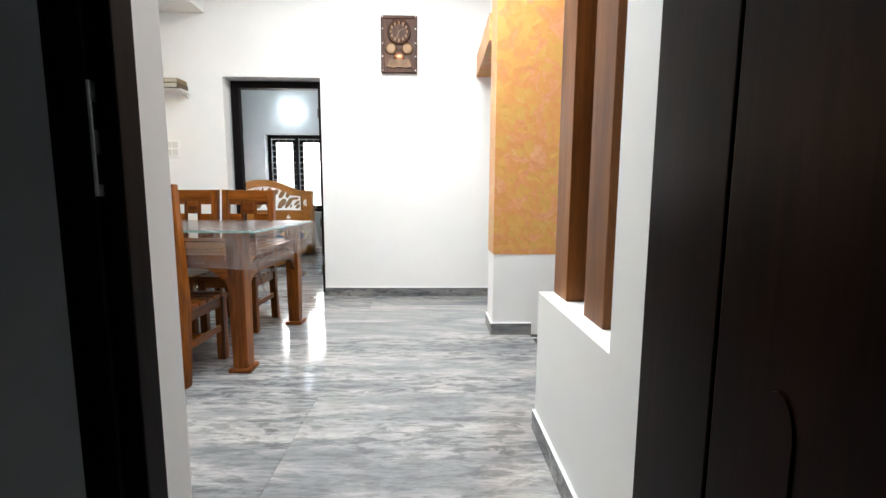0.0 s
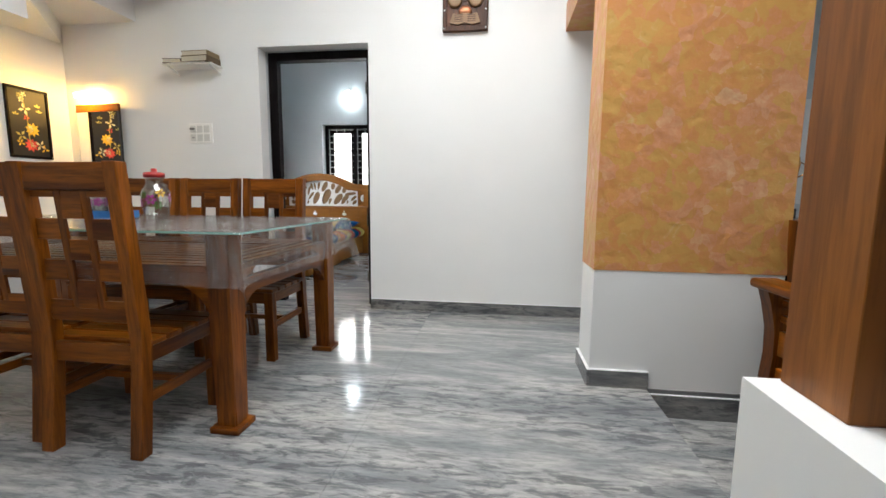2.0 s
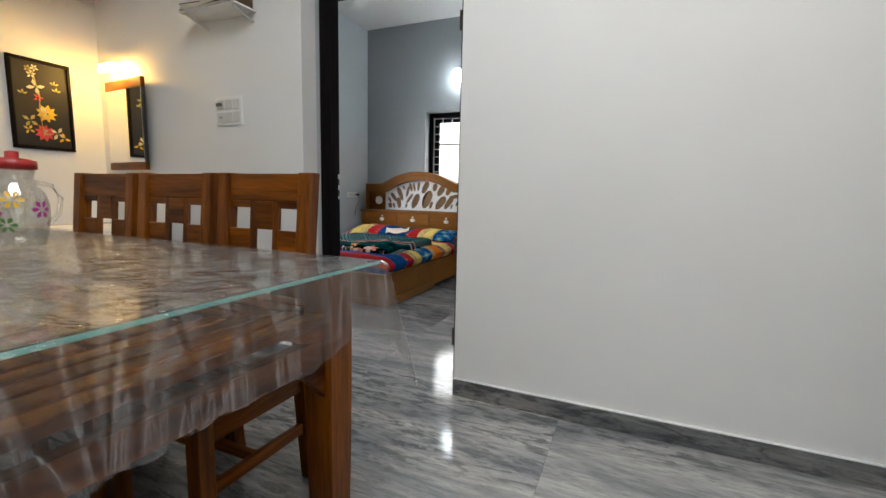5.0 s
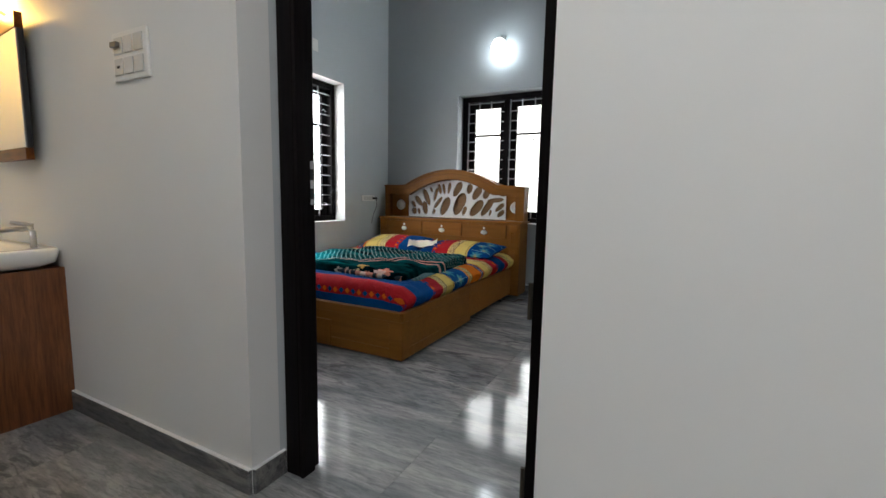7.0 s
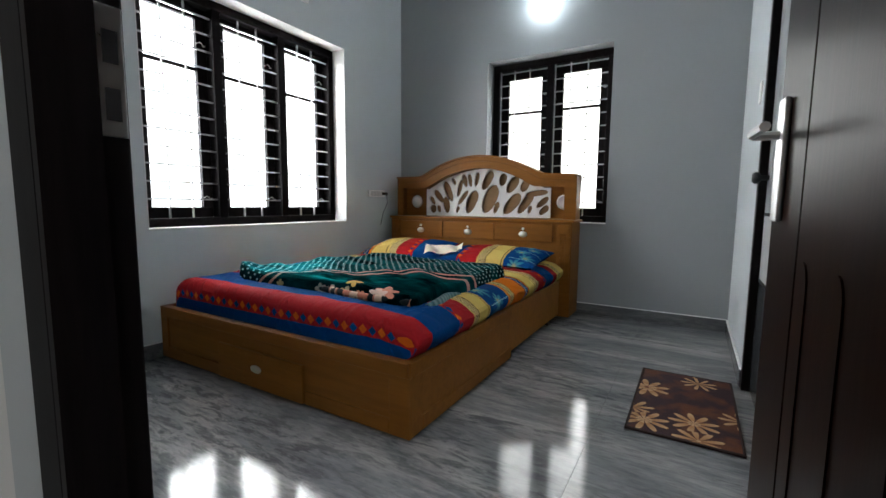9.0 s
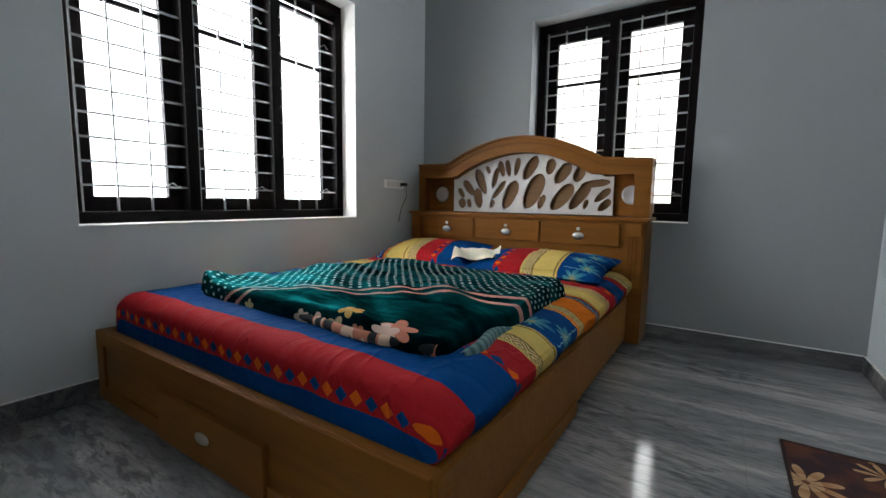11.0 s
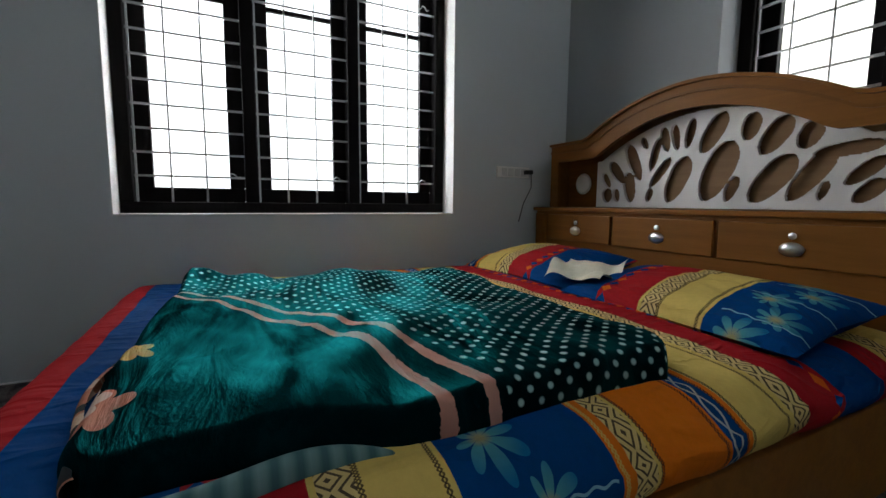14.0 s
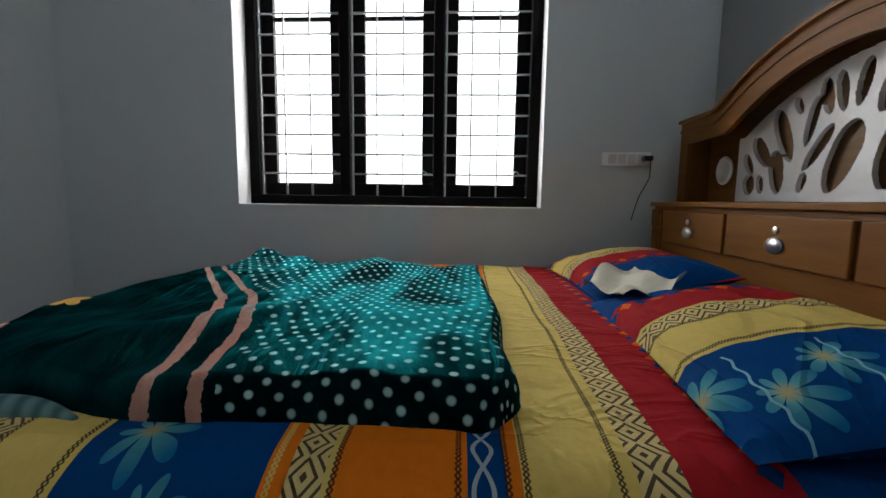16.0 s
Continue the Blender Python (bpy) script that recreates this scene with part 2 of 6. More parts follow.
def orange_plaster():
    """Trowelled plaster: overlapping dabs in ochre, orange and peach, each with a raised lip."""
    m, n, l, p = material("orange_textured_plaster")
    v = nmap(n, l, geometry=True)
    nv = n.new("ShaderNodeTexNoise")
    nv.inputs["Scale"].default_value, nv.inputs["Detail"].default_value = 8, 4
    l.new(v, nv.inputs["Vector"])
    sc, add = n.new("ShaderNodeVectorMath"), n.new("ShaderNodeVectorMath")
    sc.operation, add.operation = "SCALE", "ADD"
    sc.inputs["Scale"].default_value = 0.14
    l.new(nv.outputs["Color"], sc.inputs[0])
    l.new(v, add.inputs[0])
    l.new(sc.outputs[0], add.inputs[1])
    dab, lip = n.new("ShaderNodeTexVoronoi"), n.new("ShaderNodeTexVoronoi")
    for t in (dab, lip):
        t.inputs["Scale"].default_value = 15
        l.new(add.outputs[0], t.inputs["Vector"])
    lip.feature = "SMOOTH_F1"
    sep = n.new("ShaderNodeSeparateColor")
    l.new(dab.outputs["Color"], sep.inputs[0])
    broad = nnoise(n, l, v, 2.6, 3, 0.55, 0.6)
    grain = nnoise(n, l, v, 26, 6, 0.65, 1.2)
    mixv = nmath(n, l, "ADD", nmath(n, l, "MULTIPLY", sep.outputs[0], 0.3), nmath(n, l, "ADD", nmath(n, l, "MULTIPLY", broad, 0.45), nmath(n, l, "MULTIPLY", grain, 0.3)))
    c = nramp(n, l, mixv, [(0.30, (0.54, 0.315, 0.085)), (0.44, (0.57, 0.305, 0.08)), (0.54, (0.57, 0.245, 0.075)), (0.64, (0.60, 0.265, 0.13)), (0.78, (0.64, 0.38, 0.20))])
    wipe = nnoise(n, l, v, 11, 5, 0.6, 2.0)
    c = nmix(n, l, nramp(n, l, wipe, [(0.58, (0, 0, 0)), (0.75, (0.45, 0.45, 0.45))]), c, (0.68, 0.47, 0.30))
    l.new(c, p.inputs["Base Color"])
    p.inputs["Roughness"].default_value = 0.42
    nbump(n, l, p, nmath(n, l, "ADD", lip.outputs["Distance"], nmath(n, l, "MULTIPLY", grain, 0.3)), 0.45, 0.016)
    return m


ORANGE = orange_plaster()

# bands of the bed linen along the cloth, in metres from the foot seam, and their colours
RED, BLUE, YEL, ORG = (0.33, 0.014, 0.019), (0.001, 0.048, 0.178), (0.62, 0.46, 0.13), (0.66, 0.16, 0.01)
BANDS = [(0.0, BLUE), (0.15, RED), (0.335, BLUE), (0.56, RED), (0.715, YEL), (0.91, BLUE), (1.185, ORG), (1.212, YEL), (1.272, ORG), (1.462, BLUE), (1.505, ORG), (1.525, YEL),
         (1.745, RED), (1.88, BLUE), (2.10, RED), (2.2, YEL), (2.4, BLUE)]


def cloth(name):
    """Printed cotton: bands along v with zigzag, chain, diamond and flower motifs."""
    m, n, l, p = material(name)
    uv = n.new("ShaderNodeUVMap")
    sep = n.new("ShaderNodeSeparateXYZ")
    l.new(uv.outputs[0], sep.inputs[0])
    u, v0 = sep.outputs[0], sep.outputs[1]
    v = nmath(n, l, "ADD", v0, nmath(n, l, "MULTIPLY_ADD", nnoise(n, l, uv.outputs[0], 5, 2), 0.012, -0.006))
    span = 2.6
    f = nmath(n, l, "DIVIDE", v, span)
    c = nramp(n, l, f, [(a / span, col) for a, col in BANDS], True)

    def within(spans):
        stops = [(0.0, (0, 0, 0))]
        for a, b in spans:
            stops += [(a / span, (1, 1, 1)), (b / span, (0, 0, 0))]
        return nramp(n, l, f, stops, True)
    INK = (0.03, 0.02, 0.02)
    # rows of nested lozenges on the yellow
    for a, b in ((0.722, 0.775), (1.216, 1.268), (1.678, 1.740), (2.215, 2.27)):
        half = (b - a) / 2
        across = nmath(n, l, "ABSOLUTE", nmath(n, l, "SUBTRACT", v, (a + b) / 2))
        along = nmath(n, l, "PINGPONG", u, half * 0.85)
        ring = nmath(n, l, "FRACT", nmath(n, l, "DIVIDE", nmath(n, l, "ADD", across, along), half * 0.6))
        c = nmix(n, l, nmath(n, l, "MULTIPLY", within([(a, b)]), 0.4), c, (0.62, 0.5, 0.32))
        c = nmix(n, l, nmath(n, l, "MULTIPLY", nmath(n, l, "MULTIPLY", nmath(n, l, "LESS_THAN", ring, 0.36), within([(a, b)])), 0.9), c, INK)
    # twisted chains along the borders
    twist = nmath(n, l, "MULTIPLY", nmath(n, l, "SINE", nmath(n, l, "MULTIPLY", u, 520.0)), 0.0032)
    for at, ink in ((0.786, INK), (0.90, INK), (1.198, YEL), (1.282, INK), (1.450, INK), (1.515, INK), (1.54, INK), (1.664, INK)):
        for side in (1.0, -1.0):
            off = nmath(n, l, "ABSOLUTE", nmath(n, l, "SUBTRACT", nmath(n, l, "MULTIPLY_ADD", twist, side, at), v))
            c = nmix(n, l, nmath(n, l, "MULTIPLY", nmath(n, l, "LESS_THAN", off, 0.0019), 0.85), c, ink)
    # lozenges in orange and blue, two to a step
    for at, half in ((0.182, 0.026), (0.588, 0.022), (1.862, 0.02)):
        across = nmath(n, l, "ABSOLUTE", nmath(n, l, "SUBTRACT", v, at))
        along = nmath(n, l, "PINGPONG", u, half)
        inside = nmath(n, l, "LESS_THAN", nmath(n, l, "ADD", across, along), half * 0.86)
        which = nmath(n, l, "LESS_THAN", nmath(n, l, "FRACT", nmath(n, l, "DIVIDE", nmath(n, l, "ADD", u, half), half * 4)), 0.5)
        pair = nmix(n, l, which, (0.62, 0.12, 0.01), BLUE)
        c = nmix(n, l, inside, c, pair)
    # pale plaited cord on the narrow blue stripe
    for side in (1.0, -1.0):
        off = nmath(n, l, "ABSOLUTE", nmath(n, l, "SUBTRACT", nmath(n, l, "MULTIPLY_ADD", nmath(n, l, "SINE", nmath(n, l, "MULTIPLY", u, 62.0)), 0.013 * side, 1.4835), v))
        c = nmix(n, l, nmath(n, l, "LESS_THAN", off, 0.0032), c, (0.38, 0.42, 0.42))
    # daisies and twisted cords on the blue
    for mid, shift in ((1.045, 0.0), (0.99, 0.105), (2.50, 0.05)):
        fu = nmath(n, l, "SUBTRACT", nmath(n, l, "MODULO", nmath(n, l, "ADD", u, shift + 2.1), 0.21), 0.105)
        fv = nmath(n, l, "SUBTRACT", v, mid)
        rad = nmath(n, l, "SQRT", nmath(n, l, "ADD", nmath(n, l, "MULTIPLY", fu, fu), nmath(n, l, "MULTIPLY", fv, fv)))
        ang = nmath(n, l, "ARCTAN2", fv, fu)
        petal = nmath(n, l, "POWER", nmath(n, l, "ABSOLUTE", nmath(n, l, "SINE", nmath(n, l, "MULTIPLY_ADD", ang, 4.0, shift * 9))), 0.6)
        reach = nmath(n, l, "MULTIPLY", petal, nmath(n, l, "MULTIPLY_ADD", nmath(n, l, "SINE", nmath(n, l, "MULTIPLY_ADD", ang, 1.0, 0.8)), 0.02, 0.058))
        flower = nmath(n, l, "MULTIPLY", nmath(n, l, "LESS_THAN", rad, reach), within([(0.925, 1.175), (2.42, 2.6)]))
        tone = nramp(n, l, nmath(n, l, "MULTIPLY", rad, 13.0), [(0.08, (0.50, 0.42, 0.16)), (0.3, (0.10, 0.36, 0.36)), (0.9, (0.01, 0.16, 0.30))])
        c = nmix(n, l, nmath(n, l, "MULTIPLY", flower, 0.75), c, tone)
    cord = nmath(n, l, "LESS_THAN", nmath(n, l, "ABSOLUTE", nmath(n, l, "SUBTRACT", nmath(n, l, "PINGPONG", u, 0.16), nmath(n, l, "MULTIPLY_ADD", nmath(n, l, "SINE", nmath(n, l, "MULTIPLY", v, 160)), 0.003, 0.08))), 0.0026)
    c = nmix(n, l, nmath(n, l, "MULTIPLY", cord, within([(0.93, 1.17)])), c, (0.22, 0.42, 0.5))
    fade = nnoise(n, l, uv.outputs[0], 60, 4)
    c = nmix(n, l, 0.25, c, nramp(n, l, fade, [(0.3, (0.6, 0.6, 0.6)), (0.7, (1, 1, 1))]), "MULTIPLY")
    l.new(c, p.inputs["Base Color"])
    p.inputs["Roughness"].default_value = 0.75
    p.inputs["Specular IOR Level"].default_value = 0.03
    weave = nnoise(n, l, uv.outputs[0], 420, 2)
    crease = nmath(n, l, "ABSOLUTE", nmath(n, l, "SUBTRACT", nnoise(n, l, nmap(n, l, (5.5, 2.2, 1), "UV", (0, 0, 24)), 1.0, 3, 0.5, 1.1), 0.5))
    ridge = nramp(n, l, crease, [(0.0, (1, 1, 1)), (0.05, (0.25, 0.25, 0.25)), (0.16, (0, 0, 0))])
    soft = nnoise(n, l, uv.outputs[0], 9, 3, 0.5, 0.6)
    nbump(n, l, p, nmath(n, l, "ADD", nmath(n, l, "MULTIPLY_ADD", weave, 0.06, ridge), soft), 0.38, 0.02)
    return m


CLOTH = cloth("striped_cotton")


def plush():
    """Teal mink blanket with white dots, two pink stripes and peach flowers along one edge."""
    m, n, l, p = material("teal_plush_blanket")
    uv = n.new("ShaderNodeUVMap")
    sep = n.new("ShaderNodeSeparateXYZ")
    wob = n.new("ShaderNodeTexNoise")
    wob.inputs["Scale"].default_value = 3.0
    l.new(uv.outputs[0], wob.inputs["Vector"])
    l.new(uv.outputs[0], sep.inputs[0])
    u, v = sep.outputs[0], sep.outputs[1]
    # the stripes run from one side to the other on a bent line
    line = nmath(n, l, "ADD", nmath(n, l, "MULTIPLY_ADD", nmath(n, l, "POWER", nmath(n, l, "MAXIMUM", u, 0.0), 1.95), -0.774, 0.552), nmath(n, l, "MULTIPLY_ADD", wob.outputs[0], 0.06, -0.03))
    d = nmath(n, l, "ADD", nmath(n, l, "SUBTRACT", v, line), nmath(n, l, "MULTIPLY_ADD", nnoise(n, l, uv.outputs[0], 70, 3, 0.6), 0.016, -0.008))
    pile = nnoise(n, l, uv.outputs[0], 4, 5, 0.6, 1.0)
    c = nramp(n, l, pile, [(0.35, (0.0002, 0.003, 0.004)), (0.52, (0.0004, 0.009, 0.011)), (0.72, (0.001, 0.024, 0.028))])
    vor = n.new("ShaderNodeTexVoronoi")
    vor.inputs["Scale"].default_value, vor.inputs["Randomness"].default_value = 27, 0.10
    mp = n.new("ShaderNodeMapping")
    mp.inputs["Rotation"].default_value = (0, 0, radians(40))
    l.new(uv.outputs[0], mp.inputs["Vector"])
    l.new(mp.outputs[0], vor.inputs["Vector"])
    dots = nmath(n, l, "MULTIPLY", nramp(n, l, vor.outputs["Distance"], [(0.14, (1, 1, 1)), (0.25, (0, 0, 0))]), nmath(n, l, "GREATER_THAN", d, 0.13))
    c = nmix(n, l, dots, c, (0.36, 0.52, 0.50))
    for a in (0.0, 0.092):
        s = nmath(n, l, "LESS_THAN", nmath(n, l, "ABSOLUTE", nmath(n, l, "SUBTRACT", d, a)), 0.0145)
        c = nmix(n, l, s, c, (0.46, 0.23, 0.18))
    for cu, cv, r, col in ((0.14, 0.03, 0.062, (0.55, 0.22, 0.15)), (0.17, 0.0, 0.05, (0.68, 0.50, 0.42)), (0.33, 0.04, 0.045, (0.58, 0.34, 0.09)), (0.36, -0.045, 0.04, (0.6, 0.45, 0.25)), (0.44, -0.04, 0.033, (0.55, 0.45, 0.35)), (0.51, -0.04, 0.03, (0.5, 0.42, 0.33)), (0.27, -0.045, 0.03, (0.45, 0.18, 0.1)), (0.80, -0.05, 0.03, (0.5, 0.4, 0.2))):
        rel = n.new("ShaderNodeVectorMath")
        rel.operation = "SUBTRACT"
        l.new(uv.outputs[0], rel.inputs[0])
        rel.inputs[1].default_value = (cu, cv, 0)
        rs = n.new("ShaderNodeSeparateXYZ")
        l.new(rel.outputs[0], rs.inputs[0])
        ln = n.new("ShaderNodeVectorMath")
        ln.operation = "LENGTH"
        l.new(rel.outputs[0], ln.inputs[0])
        ang = nmath(n, l, "ARCTAN2", rs.outputs[1], rs.outputs[0])
        lobe = nmath(n, l, "ABSOLUTE", nmath(n, l, "SINE", nmath(n, l, "MULTIPLY_ADD", ang, 2.5, cu * 9)))
        reach = nmath(n, l, "MULTIPLY", nmath(n, l, "MULTIPLY_ADD", lobe, 0.5, 0.55), nmath(n, l, "MULTIPLY_ADD", wob.outputs[0], 0.6, 0.7))
        c = nmix(n, l, nmath(n, l, "LESS_THAN", nmath(n, l, "DIVIDE", ln.outputs["Value"], reach), r), c, col)
    l.new(c, p.inputs["Base Color"])
    p.inputs["Roughness"].default_value = 0.6
    p.inputs["Sheen Weight"].default_value, p.inputs["Sheen Roughness"].default_value = 0.0, 0.3
    p.inputs["Sheen Tint"].default_value = (0.1, 0.7, 0.75, 1)
    p.inputs["Specular IOR Level"].default_value = 0.0
    fold = nnoise(n, l, nmap(n, l, (3.2, 11, 1), "UV", (0, 0, 20)), 1.0, 5, 0.55, 0.9)
    nbump(n, l, p, nmath(n, l, "MULTIPLY_ADD", nnoise(n, l, uv.outputs[0], 90, 4, 0.7), 0.12, fold), 0.4, 0.05)
    # the silky pile throws light back in teal
    g, mx = n.new("ShaderNodeBsdfGlossy"), n.new("ShaderNodeMixShader")
    g.inputs["Color"].default_value = (0.014, 0.38, 0.41, 1)
    g.inputs["Roughness"].default_value = 0.3
    l.new(p.inputs["Normal"].links[0].from_socket, g.inputs["Normal"])
    brushed = nnoise(n, l, nmap(n, l, (2.6, 7, 1), "UV", (0, 0, 25)), 1.0, 5, 0.55, 0.8)
    lw = n.new("ShaderNodeLayerWeight")
    lw.inputs[0].default_value = 0.5
    graze = nmath(n, l, "POWER", lw.outputs["Facing"], 1.8)
    l.new(nmath(n, l, "MULTIPLY", graze, nramp(n, l, brushed, [(0.38, (0.02, 0.02, 0.02)), (0.66, (0.37, 0.37, 0.37))])), mx.inputs[0])
    l.new(p.outputs[0], mx.inputs[1])
    l.new(g.outputs[0], mx.inputs[2])
    l.new(mx.outputs[0], n["Material Output"].inputs[0])
    return m


PLUSH = plush()


# ---- mesh helpers ----
def bm_box(bm, x0, x1, y0, y1, z0, z1):
    vs = [bm.verts.new((x, y, z)) for x in (x0, x1) for y in (y0, y1) for z in (z0, z1)]
    for q in ((0, 1, 3, 2), (4, 6, 7, 5), (0, 4, 5, 1), (2, 3, 7, 6), (0, 2, 6, 4), (1, 5, 7, 3)):
        bm.faces.new([vs[i] for i in q])
    return vs


def link(name, bm, mat, parent=None, label="", smooth=False):
    bmesh.ops.recalc_face_normals(bm, faces=bm.faces[:])
    me = bpy.data.meshes.new(name)
    bm.to_mesh(me)
    bm.free()
    if smooth:
        for f in me.polygons:
            f.use_smooth = True
    me.materials.append(mat)
    ob = new(name, me)
    if parent:
        ob.parent = parent
    if label:
        tagged(ob, label)
    return ob


def part(name, bm, mat, parent, label="", smooth=False):
    return link(name, bm, mat, parent, label, smooth)


def box(x0, x1, y0, y1, z0, z1, bevel=0.0, seg=2):
    bm = bmesh.new()
    bm_box(bm, x0, x1, y0, y1, z0, z1)
    if bevel:
        bmesh.ops.bevel(bm, geom=bm.edges[:], offset=bevel, segments=seg, affect="EDGES", profile=0.5)
    return bm


def boxes(spans, bevel=0.0):
    bm = bmesh.new()
    for s in spans:
        bm_box(bm, *s)
    if bevel:
        bmesh.ops.bevel(bm, geom=bm.edges[:], offset=bevel, segments=1, affect="EDGES")
    return bm


def turned(profile, seg=24, caps=True):
    """A turned solid from (radius, height) pairs."""
    bm = bmesh.new()
    rings = []
    for r, z in profile:
        rings.append([bm.verts.new((r * math.cos(2 * math.pi * i / seg), r * math.sin(2 * math.pi * i / seg), z)) for i in range(seg)])
    for a, b in zip(rings, rings[1:]):
        for i in range(seg):
            bm.faces.new((a[i], a[(i + 1) % seg], b[(i + 1) % seg], b[i]))
    if caps:
        bm.faces.new(rings[0])
        bm.faces.new(rings[-1])
    return bm


def prism(outline, d0, d1, axis="y"):
    """A plate: an outline of (a, z) pairs, drawn out from d0 to d1."""
    bm = bmesh.new()
    put = (lambda a, z, d: (a, d, z)) if axis == "y" else (lambda a, z, d: (d, a, z)) if axis == "x" else (lambda a, z, d: (a, z, d))
    f = [bm.verts.new(put(a, z, d0)) for a, z in outline]
    b = [bm.verts.new(put(a, z, d1)) for a, z in outline]
    bm.faces.new(f)
    bm.faces.new(b[::-1])
    k = len(outline)
    for i in range(k):
        bm.faces.new((f[i], f[(i + 1) % k], b[(i + 1) % k], b[i]))
    return bm


def tube(points, r, seg=8):
    bm = bmesh.new()
    pts = [Vector(q) for q in points]
    rings = []
    for i, q in enumerate(pts):
        d = (pts[min(i + 1, len(pts) - 1)] - pts[max(i - 1, 0)]).normalized()
        a = d.orthogonal().normalized()
        b = d.cross(a)
        rings.append([bm.verts.new(q + r * (a * math.cos(2 * math.pi * j / seg) + b * math.sin(2 * math.pi * j / seg))) for j in range(seg)])
    for p_, q_ in zip(rings, rings[1:]):
        for j in range(seg):
            bm.faces.new((p_[j], p_[(j + 1) % seg], q_[(j + 1) % seg], q_[j]))
    bm.faces.new(rings[0])
    bm.faces.new(rings[-1])
    return bm


def moved(bm, m):
    bmesh.ops.transform(bm, matrix=m, verts=bm.verts[:])
    return bm


def joined(*bms):
    """One bmesh out of several."""
    out = bmesh.new()
    for b in bms:
        me = bpy.data.meshes.new("tmp")
        b.to_mesh(me)
        b.free()
        out.from_mesh(me)
        bpy.data.meshes.remove(me)
    return out


def thing(name, x, y, z, label, category, group="", rz=0):
    ob = new(name)
    ob.matrix_world = pose(x, y, z, 0, 0, rz)
    return tagged(ob, label, category, group)


def structure(name, bm, mat, label="", smooth=False):
    return tagged(link(name, bm, mat, None, label, smooth), kind="structure", category=name.split("_")[0])


# ---- large structure ----
NORTH, BACK, WEST, EAST, CEILZ = 5.04, 8.87, -4.283, -1.205, 3.58
SOUTHB = 5.29
# wall between the hall and the bedroom, with the doorway
DL, DR, DTOP = -2.203, -1.188, 2.335
structure("wall_hall_north", boxes([(-4.18, DL, NORTH, 5.165, 0, CEILZ), (DR, 0.75, NORTH, 5.165, 0, CEILZ), (DL, DR, NORTH, 5.165, DTOP, CEILZ)]), WHITE, "white painted wall with a doorway")
structure("wall_bedroom_south", boxes([(WEST, DL, 5.165, SOUTHB, 0, CEILZ), (DR, EAST + 0.12, 5.165, SOUTHB, 0, CEILZ), (DL, DR, 5.165, SOUTHB, DTOP, CEILZ)]), COOL, "pale grey bedroom wall around the door")
# bedroom walls and windows
AY0, AY1, AZ0, AZ1 = 6.31, 8.002, 0.79, 2.34
structure("wall_bedroom_west", boxes([(WEST - 0.24, WEST, 5.165, AY0, 0, CEILZ), (WEST - 0.24, WEST, AY1, BACK + 0.24, 0, CEILZ), (WEST - 0.24, WEST, AY0, AY1, 0, AZ0), (WEST - 0.24, WEST, AY0, AY1, AZ1, CEILZ)]), COOL, "pale blue grey wall with a wide window")
BX0, BX1, BZ0, BZ1 = -3.262, -2.128, 0.80, 2.305
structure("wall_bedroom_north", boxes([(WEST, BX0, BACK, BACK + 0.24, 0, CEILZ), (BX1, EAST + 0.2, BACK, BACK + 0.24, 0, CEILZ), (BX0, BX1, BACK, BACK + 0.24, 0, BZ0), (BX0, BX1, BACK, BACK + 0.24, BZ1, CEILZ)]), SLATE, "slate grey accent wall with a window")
PY0, PY1, PZ = 6.98, 7.70, 2.15
structure("wall_bedroom_east", boxes([(EAST, EAST + 0.12, SOUTHB, PY0, 0, CEILZ), (EAST, EAST + 0.12, PY1, BACK, 0, CEILZ), (EAST, EAST + 0.12, PY0, PY1, PZ, CEILZ)]), COOL, "pale wall with the bathroom door")
structure("ceiling_bedroom", boxes([(WEST, EAST, SOUTHB, BACK, CEILZ, CEILZ + 0.15)]), CEIL)
structure("wall_bathroom", boxes([(EAST + 0.9, EAST + 1.0, 6.6, 8.1, -0.02, 2.4), (EAST + 0.12, EAST + 0.9, 6.6, 6.68, -0.02, 2.4), (EAST + 0.12, EAST + 0.9, 8.02, 8.1, -0.02, 2.4), (EAST + 0.12, EAST + 0.9, 6.68, 8.02, 2.3, 2.4)]), COOL)
# hall
structure("wall_hall_west", boxes([(-4.30, -4.18, 1.2, NORTH, 0, CEILZ)]), WHITE, "white painted hall wall")
JL, JR = -0.583, 0.49
structure("wall_hall_south", boxes([(-4.18, JL, 1.22, 1.335, 0, CEILZ), (JR, 0.78, 1.22, 1.335, -0.16, CEILZ), (JL, JR, 1.22, 1.335, 2.3, CEILZ)]), WHITE)
structure("wall_room_north", boxes([(-2.6, JL - 0.045, 1.09, 1.22, 0, CEILZ), (JR + 0.045, 1.6, 1.09, 1.22, 0, CEILZ), (JL - 0.045, JR + 0.045, 1.09, 1.22, 2.3, CEILZ)]), ROOM0)
structure("wall_room_sides", boxes([(-2.72, -2.6, -2.2, 1.22, 0, CEILZ), (1.6, 1.72, -2.2, 1.22, 0, CEILZ), (-2.6, 1.6, -2.32, -2.2, 0, CEILZ)]), ROOM0)
structure("ceiling_room", boxes([(-2.6, 1.6, -2.2, 1.1, CEILZ, CEILZ + 0.15)]), CEIL)
structure("ceiling_hall", boxes([(-4.18, 4.5, 1.22, NORTH, CEILZ, CEILZ + 0.15), (0.75, 4.5, NORTH, 7.5, CEILZ, CEILZ + 0.15), (1.72, 4.5, -1.0, 1.22, CEILZ, CEILZ + 0.15)]), CEIL)
